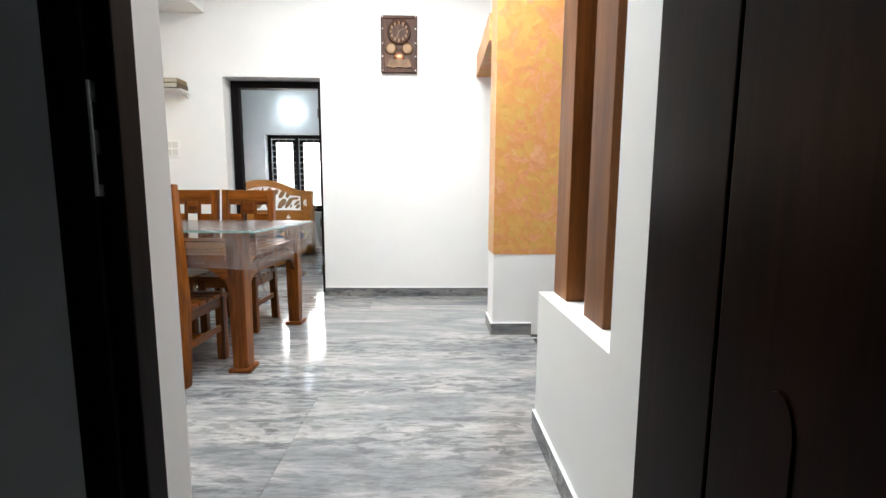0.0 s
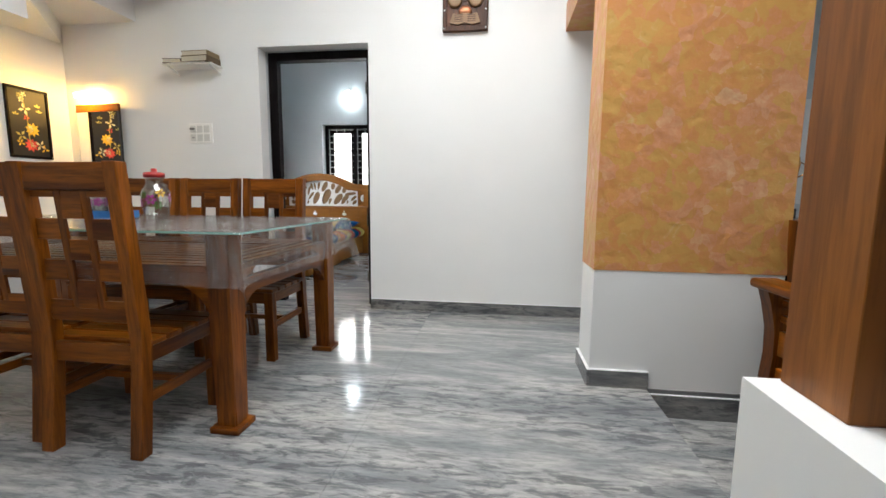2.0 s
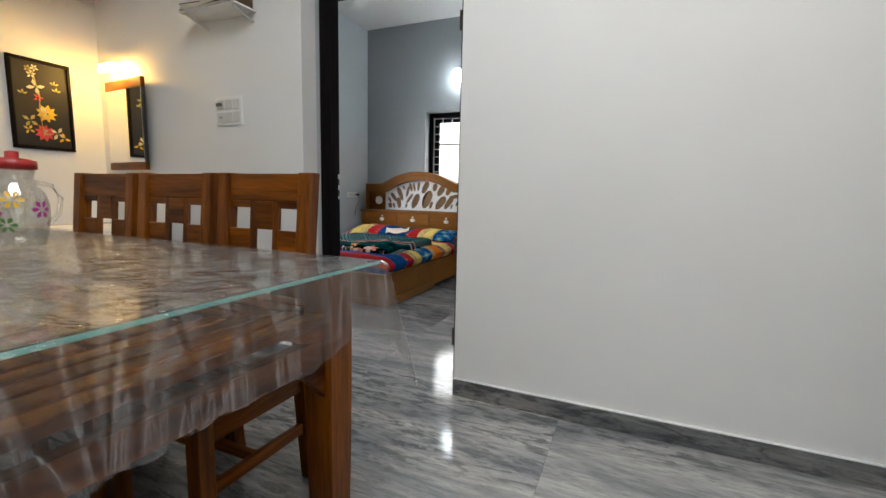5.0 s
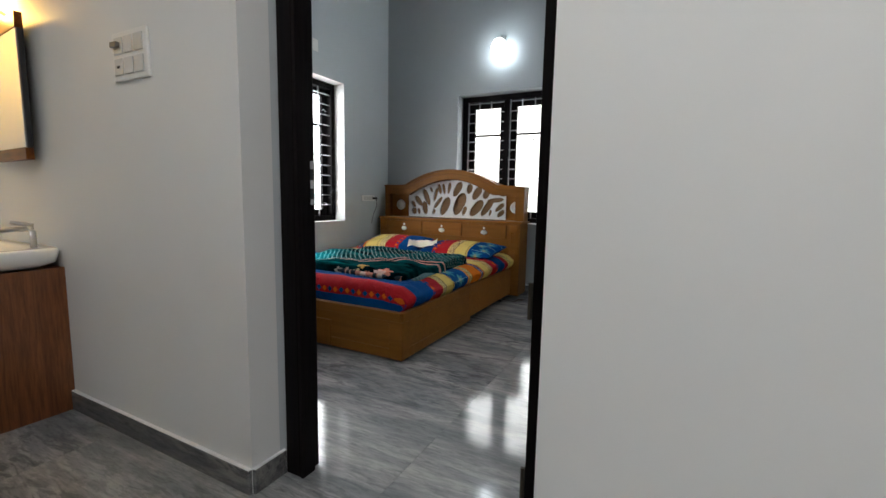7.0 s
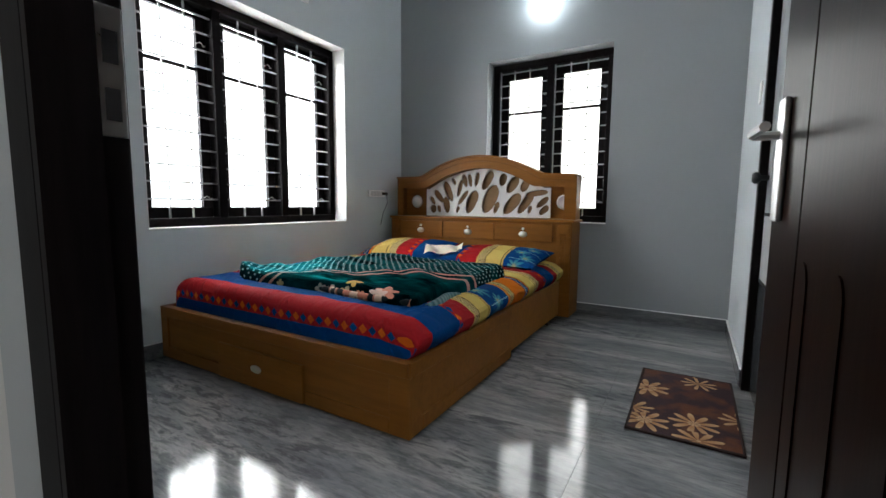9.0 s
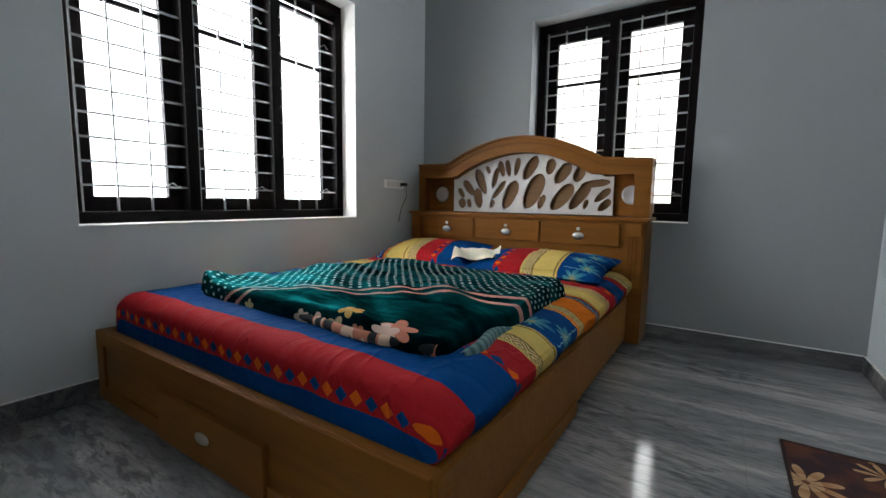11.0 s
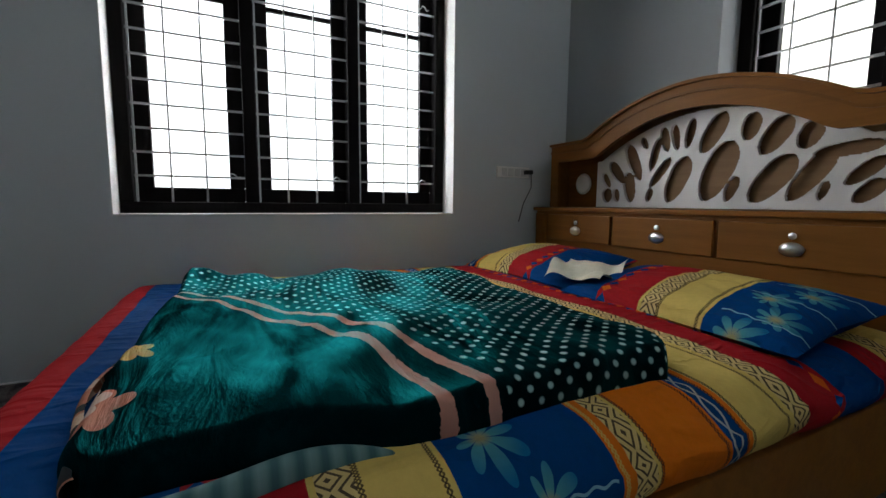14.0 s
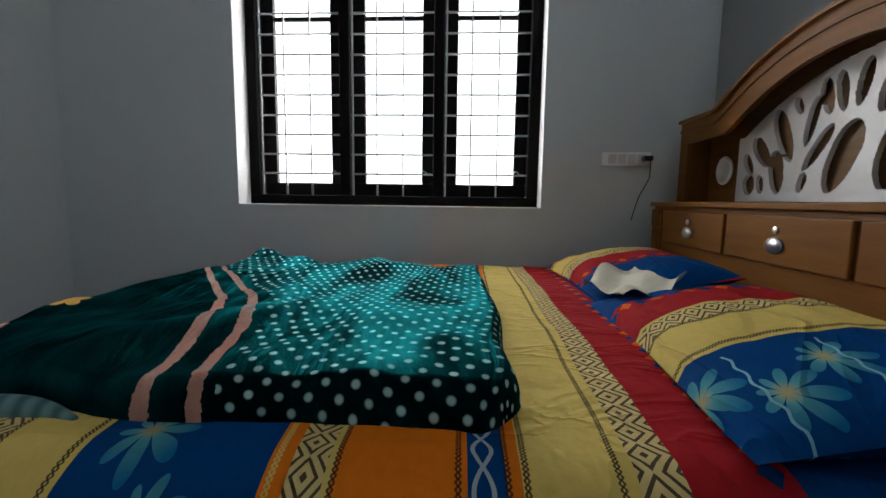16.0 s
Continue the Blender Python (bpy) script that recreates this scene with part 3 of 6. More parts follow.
# partition between the hall and the sunken living room: parapet with posts above
structure("wall_partition", boxes([(0.49, 0.78, 1.335, 1.462, 0.66, CEILZ), (0.49, 0.78, 1.335, 2.25, -0.16, 0.66)]), WHITE, "white parapet wall with an opening above")
structure("wall_orange", boxes([(0.478, 1.425, 3.662, 3.985, 0.648, CEILZ)]), ORANGE, "orange textured plaster wall above a white dado")
structure("wall_dado", boxes([(0.482, 1.42, 3.666, 3.981, -0.16, 0.648)]), WHITE, "white painted dado under the orange plaster")
structure("beam_orange", boxes([(0.458, 0.74, 3.985, NORTH, 2.36, 2.57)]), ORANGE, "orange textured beam over the passage")
structure("wall_corridor", boxes([(0.75, 1.02, 7.36, 7.5, 0, CEILZ), (1.74, 4.5, 7.02, 7.5, -0.16, CEILZ), (1.02, 1.74, 7.36, 7.5, 2.31, CEILZ), (0.63, 0.75, 5.165, 7.5, 0, CEILZ), (0.75, 1.74, 6.95, 7.02, 2.55, CEILZ)]), COOL)
structure("wall_living", boxes([(4.5, 4.62, -1.0, 7.5, -0.16, CEILZ), (1.72, 4.5, -1.12, -1.0, -0.16, CEILZ), (1.72, 1.84, -1.0, 1.22, -0.16, CEILZ)]), WHITE)


# ---- camera-side rooms: doors ----
def door_frame(name, x0, x1, y0, y1, top, w, label):
    f = tagged(new(name), label, "door frame", kind="structure")
    part("jamb", box(x0, x0 + w, y0, y1, 0, top, 0.004), EBONY, f)
    part("jamb", box(x1 - w + 0.017, x1, y0, y1, 0, top, 0.004), EBONY, f)
    part("frame_head", box(x0 + w, x1 - w + 0.017, y0, y1, top - w, top, 0.004), EBONY, f)
    return f


bf = door_frame("door_frame_1", DL + 0.01, DR - 0.01, 5.187, 5.287, DTOP - 0.005, 0.072, "black stained timber frame of the bedroom door")
part("stop", boxes([(DL + 0.082, DL + 0.096, 5.187, 5.25, 0, DTOP - 0.077)]), EBONY, bf)
part("strike_plate", box(DL + 0.083, DL + 0.086, 5.252, 5.283, 1.04, 1.20, 0.001), STEEL, bf, "steel strike plate with two slots")
part("strike_slot", boxes([(DL + 0.085, DL + 0.0875, 5.259, 5.276, 1.06, 1.10), (DL + 0.085, DL + 0.0875, 5.259, 5.276, 1.13, 1.17)]), BLACKP, bf)
BRONZE = plain("aged_hinge_steel", (0.07, 0.06, 0.045), 0.4, 0.7)
for z in (0.22, 0.752, 1.95):
    hg = part("hinge_plate", box(DR - 0.069, DR - 0.065, 5.196, 5.262, z, z + 0.10, 0.0015), BRONZE, bf, "worn steel hinge plate")
    part("knuckle", moved(turned([(0.006, 0), (0.006, 0.10)], 12), pose(DR - 0.072, 5.19, z)), BRONZE, hg)
    for k in range(4):
        part("screw", moved(turned([(0.005, 0), (0.005, 0.0015), (0.002, 0.0022)], 10), pose(DR - 0.069, 5.24 + 0.012 * (k % 2), z + 0.014 + 0.024 * k, 0, -90)), STEEL, hg)
rf = tagged(new("door_frame_2"), "black stained timber frame of the first room", "door frame", kind="structure")
part("jamb", box(-0.628, -0.561, 1.088, 1.159, 0, 2.29, 0.004), EBONY, rf)
part("stop", box(-0.561, -0.523, 1.103, 1.159, 0, 2.27, 0.003), EBONY, rf)
part("jamb", box(0.455, 0.52, 1.11, 1.19, 0, 2.29, 0.004), EBONY, rf)
part("frame_head", box(-0.561, 0.455, 1.088, 1.159, 2.21, 2.29, 0.004), EBONY, rf)
part("strike_plate", box(-0.562, -0.556, 1.0885, 1.1025, 1.08, 1.27, 0.001), STEEL, rf, "steel strike plate")
part("strike_slot", boxes([(-0.557, -0.5545, 1.091, 1.100, 1.10, 1.15), (-0.557, -0.5545, 1.091, 1.100, 1.19, 1.235)]), BLACKP, rf)



def door_leaf(name, width, height, label, handle=True):
    """A panelled leaf in its own axes: hinge at the origin, leaf along +x, faces at y 0 and -0.036."""
    d = tagged(new(name), label, "door", kind="structure")
    t = 0.036
    core = part("slab", box(0.004, width - 0.004, -t + 0.006, -0.006, 0.008, height - 0.002, 0.001), DOORWOOD, d)
    for y0, y1 in ((-0.006, 0.0), (-t, -t + 0.006)):
        for a, b in ((0.0, 0.197), (0.203, width - 0.203), (width - 0.197, width)):
            part("face_board", box(a, b, y0, y1, 0.008, height, 0.0025, 2), DOORWOOD, d)
    for y0, y1 in ((0.0, 0.003), (-t - 0.003, -t)):
        for k in range(3):
            a = 0.285 + k * 0.15
            rib = [(a, 0.12), (a + 0.05, 0.12)] + [(a + 0.025 + 0.025 * math.cos(math.pi * q / 8), 0.82 + 0.05 * math.sin(math.pi * q / 8)) for q in range(9)]
            part("raised_rib", prism(rib, y0, y1), DOORWOOD, d)
    for z in (0.22, 1.95):
        part("hinge", boxes([(-0.004, 0.001, -t, 0.0, z, z + 0.1)]), BRONZE, d)
    if handle:
        for s, y in ((1, 0.0), (-1, -t)):
            yy = sorted((y, y + s * 0.012))
            h = part("handle_plate", box(width - 0.085, width - 0.04, yy[0], yy[1], 0.93, 1.17, 0.004), STEEL, d, "brushed steel handle plate")
            part("lever", tube([(width - 0.062, y + s * 0.01, 1.1), (width - 0.062, y + s * 0.055, 1.1), (width - 0.085, y + s * 0.06, 1.1), (width - 0.19, y + s * 0.058, 1.1)], 0.009), STEEL, h)
    return d


d1 = door_leaf("door_1", 0.86, DTOP - 0.085, "dark brown panelled bedroom door standing open")
d1.matrix_world = pose(DR - 0.086, 5.285, 0, 0, 0, 94)
d2 = door_leaf("door_2", 0.92, 2.2, "dark brown panelled door standing open", False)
d2.matrix_world = pose(0.428, 1.10, 0, 0, 0, -90)

# corridor door
cd = tagged(new("door_3"), "dark closed door at the end of the passage", "door", kind="structure")
part("slab", box(1.10, 1.67, 7.33, 7.365, 0.005, 2.22, 0.002), DOORWOOD, cd)
part("frame_side", boxes([(1.03, 1.10, 7.30, 7.37, 0, 2.30), (1.67, 1.735, 7.30, 7.37, 0, 2.30), (1.10, 1.67, 7.30, 7.37, 2.22, 2.30)], 0.003), EBONY, cd)
hp = part("handle_plate", box(1.585, 1.635, 7.318, 7.33, 1.02, 1.24, 0.003), STEEL, cd, "steel handle plate")
part("lever", tube([(1.61, 7.32, 1.17), (1.61, 7.28, 1.17), (1.50, 7.275, 1.17)], 0.009), STEEL, hp)
part("bolt", box(1.50, 1.64, 7.315, 7.33, 0.2, 0.225, 0.004), STEEL, cd)
part("bolt", box(1.60, 1.625, 7.315, 7.33, 1.98, 2.14, 0.004), STEEL, cd)


# ---- windows ----
def window(name, w, h, bays, label):
    """A timber window with casements, panes, grille and latches, in its own axes: x across, z up, room on -y."""
    win = tagged(new(name), label, "window", kind="structure")
    fw, fd = 0.062, 0.09
    fr = part("window_frame", boxes([(0, w, 0, fd, 0, fw), (0, w, 0, fd, h - fw, h), (0, fw, 0, fd, fw, h - fw), (w - fw, w, 0, fd, fw, h - fw)], 0.004), EBONY, win)
    step = (w - fw) / bays
    for i in range(1, bays):
        part("mullion", box(i * step, i * step + fw, 0, fd, fw, h - fw, 0.003), EBONY, win)
    for i in range(bays):
        a, b = i * step + fw, (i + 1) * step
        s = 0.072
        y0, y1 = fd - 0.012, fd + 0.024
        cas = part("casement", boxes([(a, b, y0, y1, fw, fw + s), (a, b, y0, y1, h - fw - s, h - fw), (a, a + s, y0, y1, fw + s, h - fw - s), (b - s, b, y0, y1, fw + s, h - fw - s),
                                      (a + s, b - s, y0 + 0.008, y1 - 0.008, h * 0.69, h * 0.69 + 0.024)], 0.003), EBONY, win)
        pane = part("pane", boxes([(a + s, b - s, fd + 0.004, fd + 0.008, fw + s, h * 0.69), (a + s, b - s, fd + 0.004, fd + 0.008, h * 0.69 + 0.024, h - fw - s)]), PANE, cas)
        pane.visible_shadow = False
        for k in range(12):
            z = 0.187 + k * 0.1125
            part("grille_rod", box(a, b, 0.024, 0.034, z - 0.005, z + 0.005), ROD, win)
        for k in (0, 1, 2):
            x = a + (b - a) * k / 3 - 0.008 * k + (0.009 if k == 0 else 0)
            part("grille_bar", box(x - 0.0042, x + 0.0042, 0.022, 0.036, fw, h - fw), ROD, win)
        for z in (0.2, h - 0.3):
            hook = [(b - 0.07, fd - 0.015, z), (b - 0.062, fd - 0.035, z + 0.012), (b - 0.045, fd - 0.035, z + 0.002), (b - 0.035, fd - 0.03, z - 0.012), (b - 0.02, fd - 0.03, z - 0.004)]
            part("latch_hook", tube(hook, 0.0035, 6), STEEL, win, "bent steel hook")
    return win


w1 = window("window_1", AY1 - AY0, AZ1 - AZ0, 3, "dark three-bay casement window with a steel grille")
w1.matrix_world = pose(WEST - 0.14, AY0, AZ0, 0, 0, 90)
w2 = window("window_2", BX1 - BX0, BZ1 - BZ0, 2, "dark two-bay casement window with a steel grille")
w2.matrix_world = pose(BX0, BACK + 0.14, BZ0)
structure("sill_1", box(WEST - 0.14, WEST + 0.006, AY0 + 0.001, AY1 - 0.001, AZ0, AZ0 + 0.006), REVEAL, "white painted window sill")
structure("sill_2", box(BX0 + 0.001, BX1 - 0.001, BACK - 0.006, BACK + 0.14, BZ0, BZ0 + 0.006), REVEAL, "white painted window sill")
rv = tagged(new("reveal_lining"), "white painted window reveals", "reveal", kind="structure")
part("reveal_side", boxes([(WEST - 0.139, WEST + 0.001, AY0, AY0 + 0.004, AZ0 + 0.006, AZ1 - 0.004)]), REVEAL, rv)
part("reveal_side", boxes([(WEST - 0.139, WEST + 0.001, AY1 - 0.004, AY1, AZ0 + 0.006, AZ1 - 0.004)]), REVEAL, rv)
part("reveal_head", boxes([(WEST - 0.139, WEST + 0.001, AY0, AY1, AZ1 - 0.004, AZ1)]), REVEAL, rv)
SKYCARD = glow("overcast_glare", (0.96, 0.98, 1.0), 2.6)
structure("backdrop_west", box(-9.0, -8.95, -4, 20, -1, 9), SKYCARD)
structure("backdrop_north", box(-7.9, 6, 14.5, 14.55, -1, 9), glow("hazy_glare", (1.0, 0.98, 0.92), 1.9))

# ---- skirting ----
SK = 0.092
def skirting(spans):
    sk = tagged(new("baseboard"), "grey marble skirting along the wall", "baseboard", kind="structure")
    for s in spans:
        part("skirting_length", box(*s, 0.002, 1), SKIRT, sk)
        # thin white strip along the top of each length
        part("white_line", box(s[0], s[1], s[2], s[3], s[5] + 0.0005, s[5] + 0.006, 0.002, 1), WHITE_EDGE, sk, "thin white line along the top")
skirting([(-4.16, DL, NORTH - 0.016, NORTH, 0, SK), (DR, 0.752, NORTH - 0.016, NORTH, 0, SK), (DL - 0.001, DL + 0.014, NORTH, 5.186, 0, SK)])
skirting([(WEST, WEST + 0.015, SOUTHB, BACK, 0, SK), (WEST + 0.015, EAST - 0.015, BACK - 0.015, BACK, 0, SK), (EAST - 0.015, EAST, PY1, BACK - 0.015, 0, SK), (EAST - 0.015, EAST, SOUTHB, PY0, 0, SK), (WEST + 0.015, DL, SOUTHB, SOUTHB + 0.015, 0, SK)])
skirting([(0.465, 0.482, 3.645, 3.985, 0, SK), (0.482, 0.79, 3.648, 3.666, 0, SK), (0.79, 1.42, 3.65, 3.666, -0.155, -0.03), (0.476, 0.49, 1.34, 2.25, 0, SK)])
skirting([(-4.18, -4.165, 1.35, NORTH, 0, SK), (1.725, 1.74, 7.02, 7.36, 0, SK), (1.74, 3.0, 7.005, 7.02, 0, SK)])
part("wall_band", boxes([(1.735, 4.4, 7.012, 7.018, 0.98, 2.2)]), WHITE, tagged(new("tile_panel"), "white glossy wall tiles", "tiles", kind="structure"))

# ---- posts on the parapet ----
post = thing("wooden_post", 0.602, 2.15, 0.66, "brown polished rectangular wooden post on the parapet", "post", "posts on the parapet")
part("shaft", box(-0.046, 0.148, -0.088, 0.088, 0, CEILZ - 0.66, 0.002, 1), POSTWOOD, post)
copy_thing(post, pose(0.602, 1.765, 0.66))

# ---- stair underside ----
stair = tagged(new("staircase"), "white concrete winder stair seen from below", "staircase", kind="structure")
steps = [((-4.18, 5.04), (-3.39, 5.04), (-3.39, 4.1)), ((-4.18, 5.04), (-3.39, 4.1), (-4.18, 4.3)), ((-4.18, 4.3), (-3.39, 4.1), (-3.39, 3.86), (-4.18, 3.95)), ((-4.18, 3.95), (-3.39, 3.86), (-3.39, 3.6), (-4.18, 3.65))]
for k, s in enumerate(steps):
    z = 2.60 - 0.17 * k
    bmp = prism(list(s), z, z + 0.3, "z")
    part("step", bmp, WHITE, stair)
for k in range(1, 5):
    x0 = -3.39 + 0.52 * (k - 1) if k < 3 else -2.35 + 0.28 * (k - 3)
    x1 = x0 + (0.52 if k < 3 else 0.28)
    part("step", box(x0, x1, 4.1, 5.035, 2.60 + 0.18 * k, 2.60 + 0.18 * k + 0.3), WHITE, stair)


# ---- bed ----
bed = thing("bed", 0, 0, 0, "golden brown veneered double bed with drawers and an arched headboard", "bed")
bx0, bx1, by0, by1, bz = -4.235, -2.412, 6.337, 8.53, 0.332
part("foot_rail", box(bx0, bx1, by0, by0 + 0.035, 0.02, bz, 0.003), VENEER, bed)
part("side_rail", box(bx1 - 0.035, bx1, by0 + 0.035, 7.42, 0.02, bz, 0.003), VENEER, bed)
part("side_rail", box(bx1 - 0.037, bx1 - 0.004, 7.426, by1, 0.045, bz - 0.003, 0.003), VENEER, bed)
part("side_rail", box(bx0, bx0 + 0.035, by0 + 0.035, by1, 0.02, bz, 0.003), VENEER, bed)
part("base", box(bx0 + 0.035, bx1 - 0.037, by0 + 0.035, by1, 0.10, 0.24), VENEER_D, bed)
# raised borders on the foot and the side
part("foot_panel_border", boxes([(bx0, bx1, by0 - 0.012, by0, bz - 0.06, bz), (bx0, bx0 + 0.07, by0 - 0.012, by0, 0.02, bz - 0.06), (bx1 - 0.09, bx1 + 0.012, by0 - 0.012, by0, 0.02, bz - 0.06), (bx0 + 0.07, bx0 + 0.578, by0 - 0.012, by0, 0.02, 0.085), (bx0 + 1.24, bx1 - 0.09, by0 - 0.012, by0, 0.02, 0.085)], 0.002), VENEER, bed)
part("side_panel_border", boxes([(bx1, bx1 + 0.012, by0, 7.42, bz - 0.06, bz), (bx1, bx1 + 0.012, by0, by0 + 0.09, 0.02, bz - 0.06), (bx1, bx1 + 0.012, by0 + 0.09, 7.42, 0.02, 0.085)], 0.002), VENEER, bed)
for k, yy in enumerate((by0 + 0.05, 7.25, 8.3)):
    part("foot", box(bx1 - 0.07, bx1 - 0.02, yy, yy + 0.05, 0, 0.02), BLACKP, bed)
    part("foot", box(bx0 + 0.02, bx0 + 0.07, yy, yy + 0.05, 0, 0.02), BLACKP, bed)
drw = part("drawer", box(bx0 + 0.583, bx0 + 1.235, by0 - 0.02, by0, 0.022, 0.208, 0.003), VENEER, bed)
part("drawer_pull", moved(joined(turned([(0.030, 0), (0.034, 0.004), (0.026, 0.010), (0.012, 0.014)], 20)), pose(bx0 + 0.905, by0 - 0.02, 0.125, 90) @ Matrix.Diagonal((1.25, 0.6, 1, 1))), STEEL, drw, "oval chrome pull", True)
# headboard: cabinet below with three drawers
hx0, hx1, hy, hb = -4.18, -2.335, 8.56, 8.84
part("headboard_cabinet", box(hx0, hx1, hy, hb, 0.02, 0.815, 0.002), VENEER, bed)
part("headboard_ledge", box(hx0 - 0.012, hx1 + 0.02, hy - 0.022, hb, 0.815, 0.838, 0.005), VENEER, bed)
for a, b in ((-4.055, -3.565), (-3.545, -3.03), (-3.01, -2.49)):
    d = part("drawer", box(a, b, hy - 0.014, hy, 0.645, 0.795, 0.004), VENEER, bed)
    c = (a + b) / 2
    part("drawer_pull", moved(turned([(0.030, 0), (0.036, 0.003), (0.034, 0.008), (0.015, 0.014)], 20), pose(c, hy - 0.014, 0.705, 90) @ Matrix.Diagonal((1.1, 0.72, 1, 1))), STEEL, d, "oval chrome pull", True)
    part("lock", moved(turned([(0.012, 0), (0.012, 0.006), (0.004, 0.008)], 14), pose(c, hy - 0.014, 0.752, 90)), STEEL, d, "round chrome lock")
for a, b in ((hx0 + 0.005, hx0 + 0.105), (hx1 - 0.12, hx1 - 0.01)):
    part("pilaster", boxes([(a, b, hy - 0.01, hy, 0.36, 0.80), (a + 0.01, b - 0.01, hy - 0.02, hy - 0.01, 0.72, 0.80)] + [(a + 0.018 + 0.022 * i, a + 0.03 + 0.022 * i, hy - 0.016, hy - 0.01, 0.38, 0.71) for i in range(3)], 0.002), VENEER, bed)
# upper part: an arched face with an opening, a niche behind it and a fretwork panel
fy = 8.665


def arch(cx, half, z0, rise, k=26):
    """Points of a flat arch from right to left."""
    return [(cx + half * math.cos(math.pi * i / k), z0 + rise * math.sin(math.pi * i / k) ** 2) for i in range(k + 1)]


acx = -3.26


def face_with_hole(y0, y1):
    """The arched face: two side panels and the band over the niche."""
    ni0, ni1 = hx0 + 0.07, hx1 - 0.10
    outer = arch(acx, 0.615, 1.221, 0.183)
    up = [(hx1, 1.205), (hx1 - 0.29, 1.222)] + outer[2:-2] + [(hx0 + 0.28, 1.221), (hx0, 1.221)]
    low_pts = [(hx1, 1.12), (ni1, 1.12), (acx + 0.56, 1.122)] + arch(acx, 0.54, 1.125, 0.172)[1:-1] + [(acx - 0.56, 1.122), (ni0, 1.12), (hx0, 1.12)]
    bm = bmesh.new()
    n = 60

    def along(pts, t):
        xs = pts[0][0] + (pts[-1][0] - pts[0][0]) * t
        for (xa, za), (xb, zb) in zip(pts, pts[1:]):
            if min(xa, xb) - 1e-9 <= xs <= max(xa, xb) + 1e-9:
                return xs, za if abs(xa - xb) < 1e-9 else za + (zb - za) * (xs - xa) / (xb - xa)
        return pts[-1]
    rows = []
    for i in range(n + 1):
        t = i / n
        xo, zo = along(up, t)
        xi, zi = along(low_pts, t)
        rows.append([bm.verts.new(q) for q in ((xo, y0, zo), (xo, y1, zo), (xi, y0, zi), (xi, y1, zi))])
    for a, b in zip(rows, rows[1:]):
        bm.faces.new((a[0], b[0], b[2], a[2]))
        bm.faces.new((a[1], a[3], b[3], b[1]))
        bm.faces.new((a[0], a[1], b[1], b[0]))
        bm.faces.new((a[2], b[2], b[3], a[3]))
    bm.faces.new((rows[0][0], rows[0][2], rows[0][3], rows[0][1]))
    bm.faces.new((rows[-1][0], rows[-1][1], rows[-1][3], rows[-1][2]))
    bm_box(bm, hx0, ni0, y0, y1, 0.838, 1.12)
    bm_box(bm, ni1, hx1, y0, y1, 0.838, 1.12)
    return bm, up


fb, up = face_with_hole(fy, fy + 0.02)
part("headboard_arch", fb, VENEER, bed, "arched face with a moulded edge")


def band(offset, y0, y1, dz):
    """A thin moulding that follows the arch."""
    bm = bmesh.new()
    prev = None
    for x, z in up:
        cur = [bm.verts.new(q) for q in ((x, y0, z + offset), (x, y1, z + offset), (x, y1, z + offset + dz), (x, y0, z + offset + dz))]
        if prev:
            for i in range(4):
                bm.faces.new((prev[i], prev[(i + 1) % 4], cur[(i + 1) % 4], cur[i]))
        else:
            bm.faces.new(cur)
        prev = cur
    bm.faces.new(prev[::-1])
    return bm


part("headboard_cap", band(0.0, fy - 0.018, hb, 0.014), VENEER, bed)
part("headboard_moulding", band(-0.045, fy - 0.006, fy, 0.012), VENEER, bed)
part("niche_side", box(hx0 + 0.005, hx0 + 0.025, fy + 0.02, hb, 0.838, 1.219), VENEER, bed)
part("niche_side", box(hx1 - 0.025, hx1 - 0.005, fy + 0.02, hb, 0.838, 1.203), VENEER, bed)
part("niche_back", prism([(x, z - 0.002) for x, z in up] + [(hx0 + 0.025, 0.838), (hx1 - 0.025, 0.838)], 8.803, hb + 0.010), VENEER_D, bed)
# fretwork of a tree with many branches
px0, px1, pz0 = -3.888, -2.586, 0.842


def fret_top(x):
    t = (x + 3.25) / 0.6
    return 1.112 + 0.185 * max(0.0, 1 - t * t)


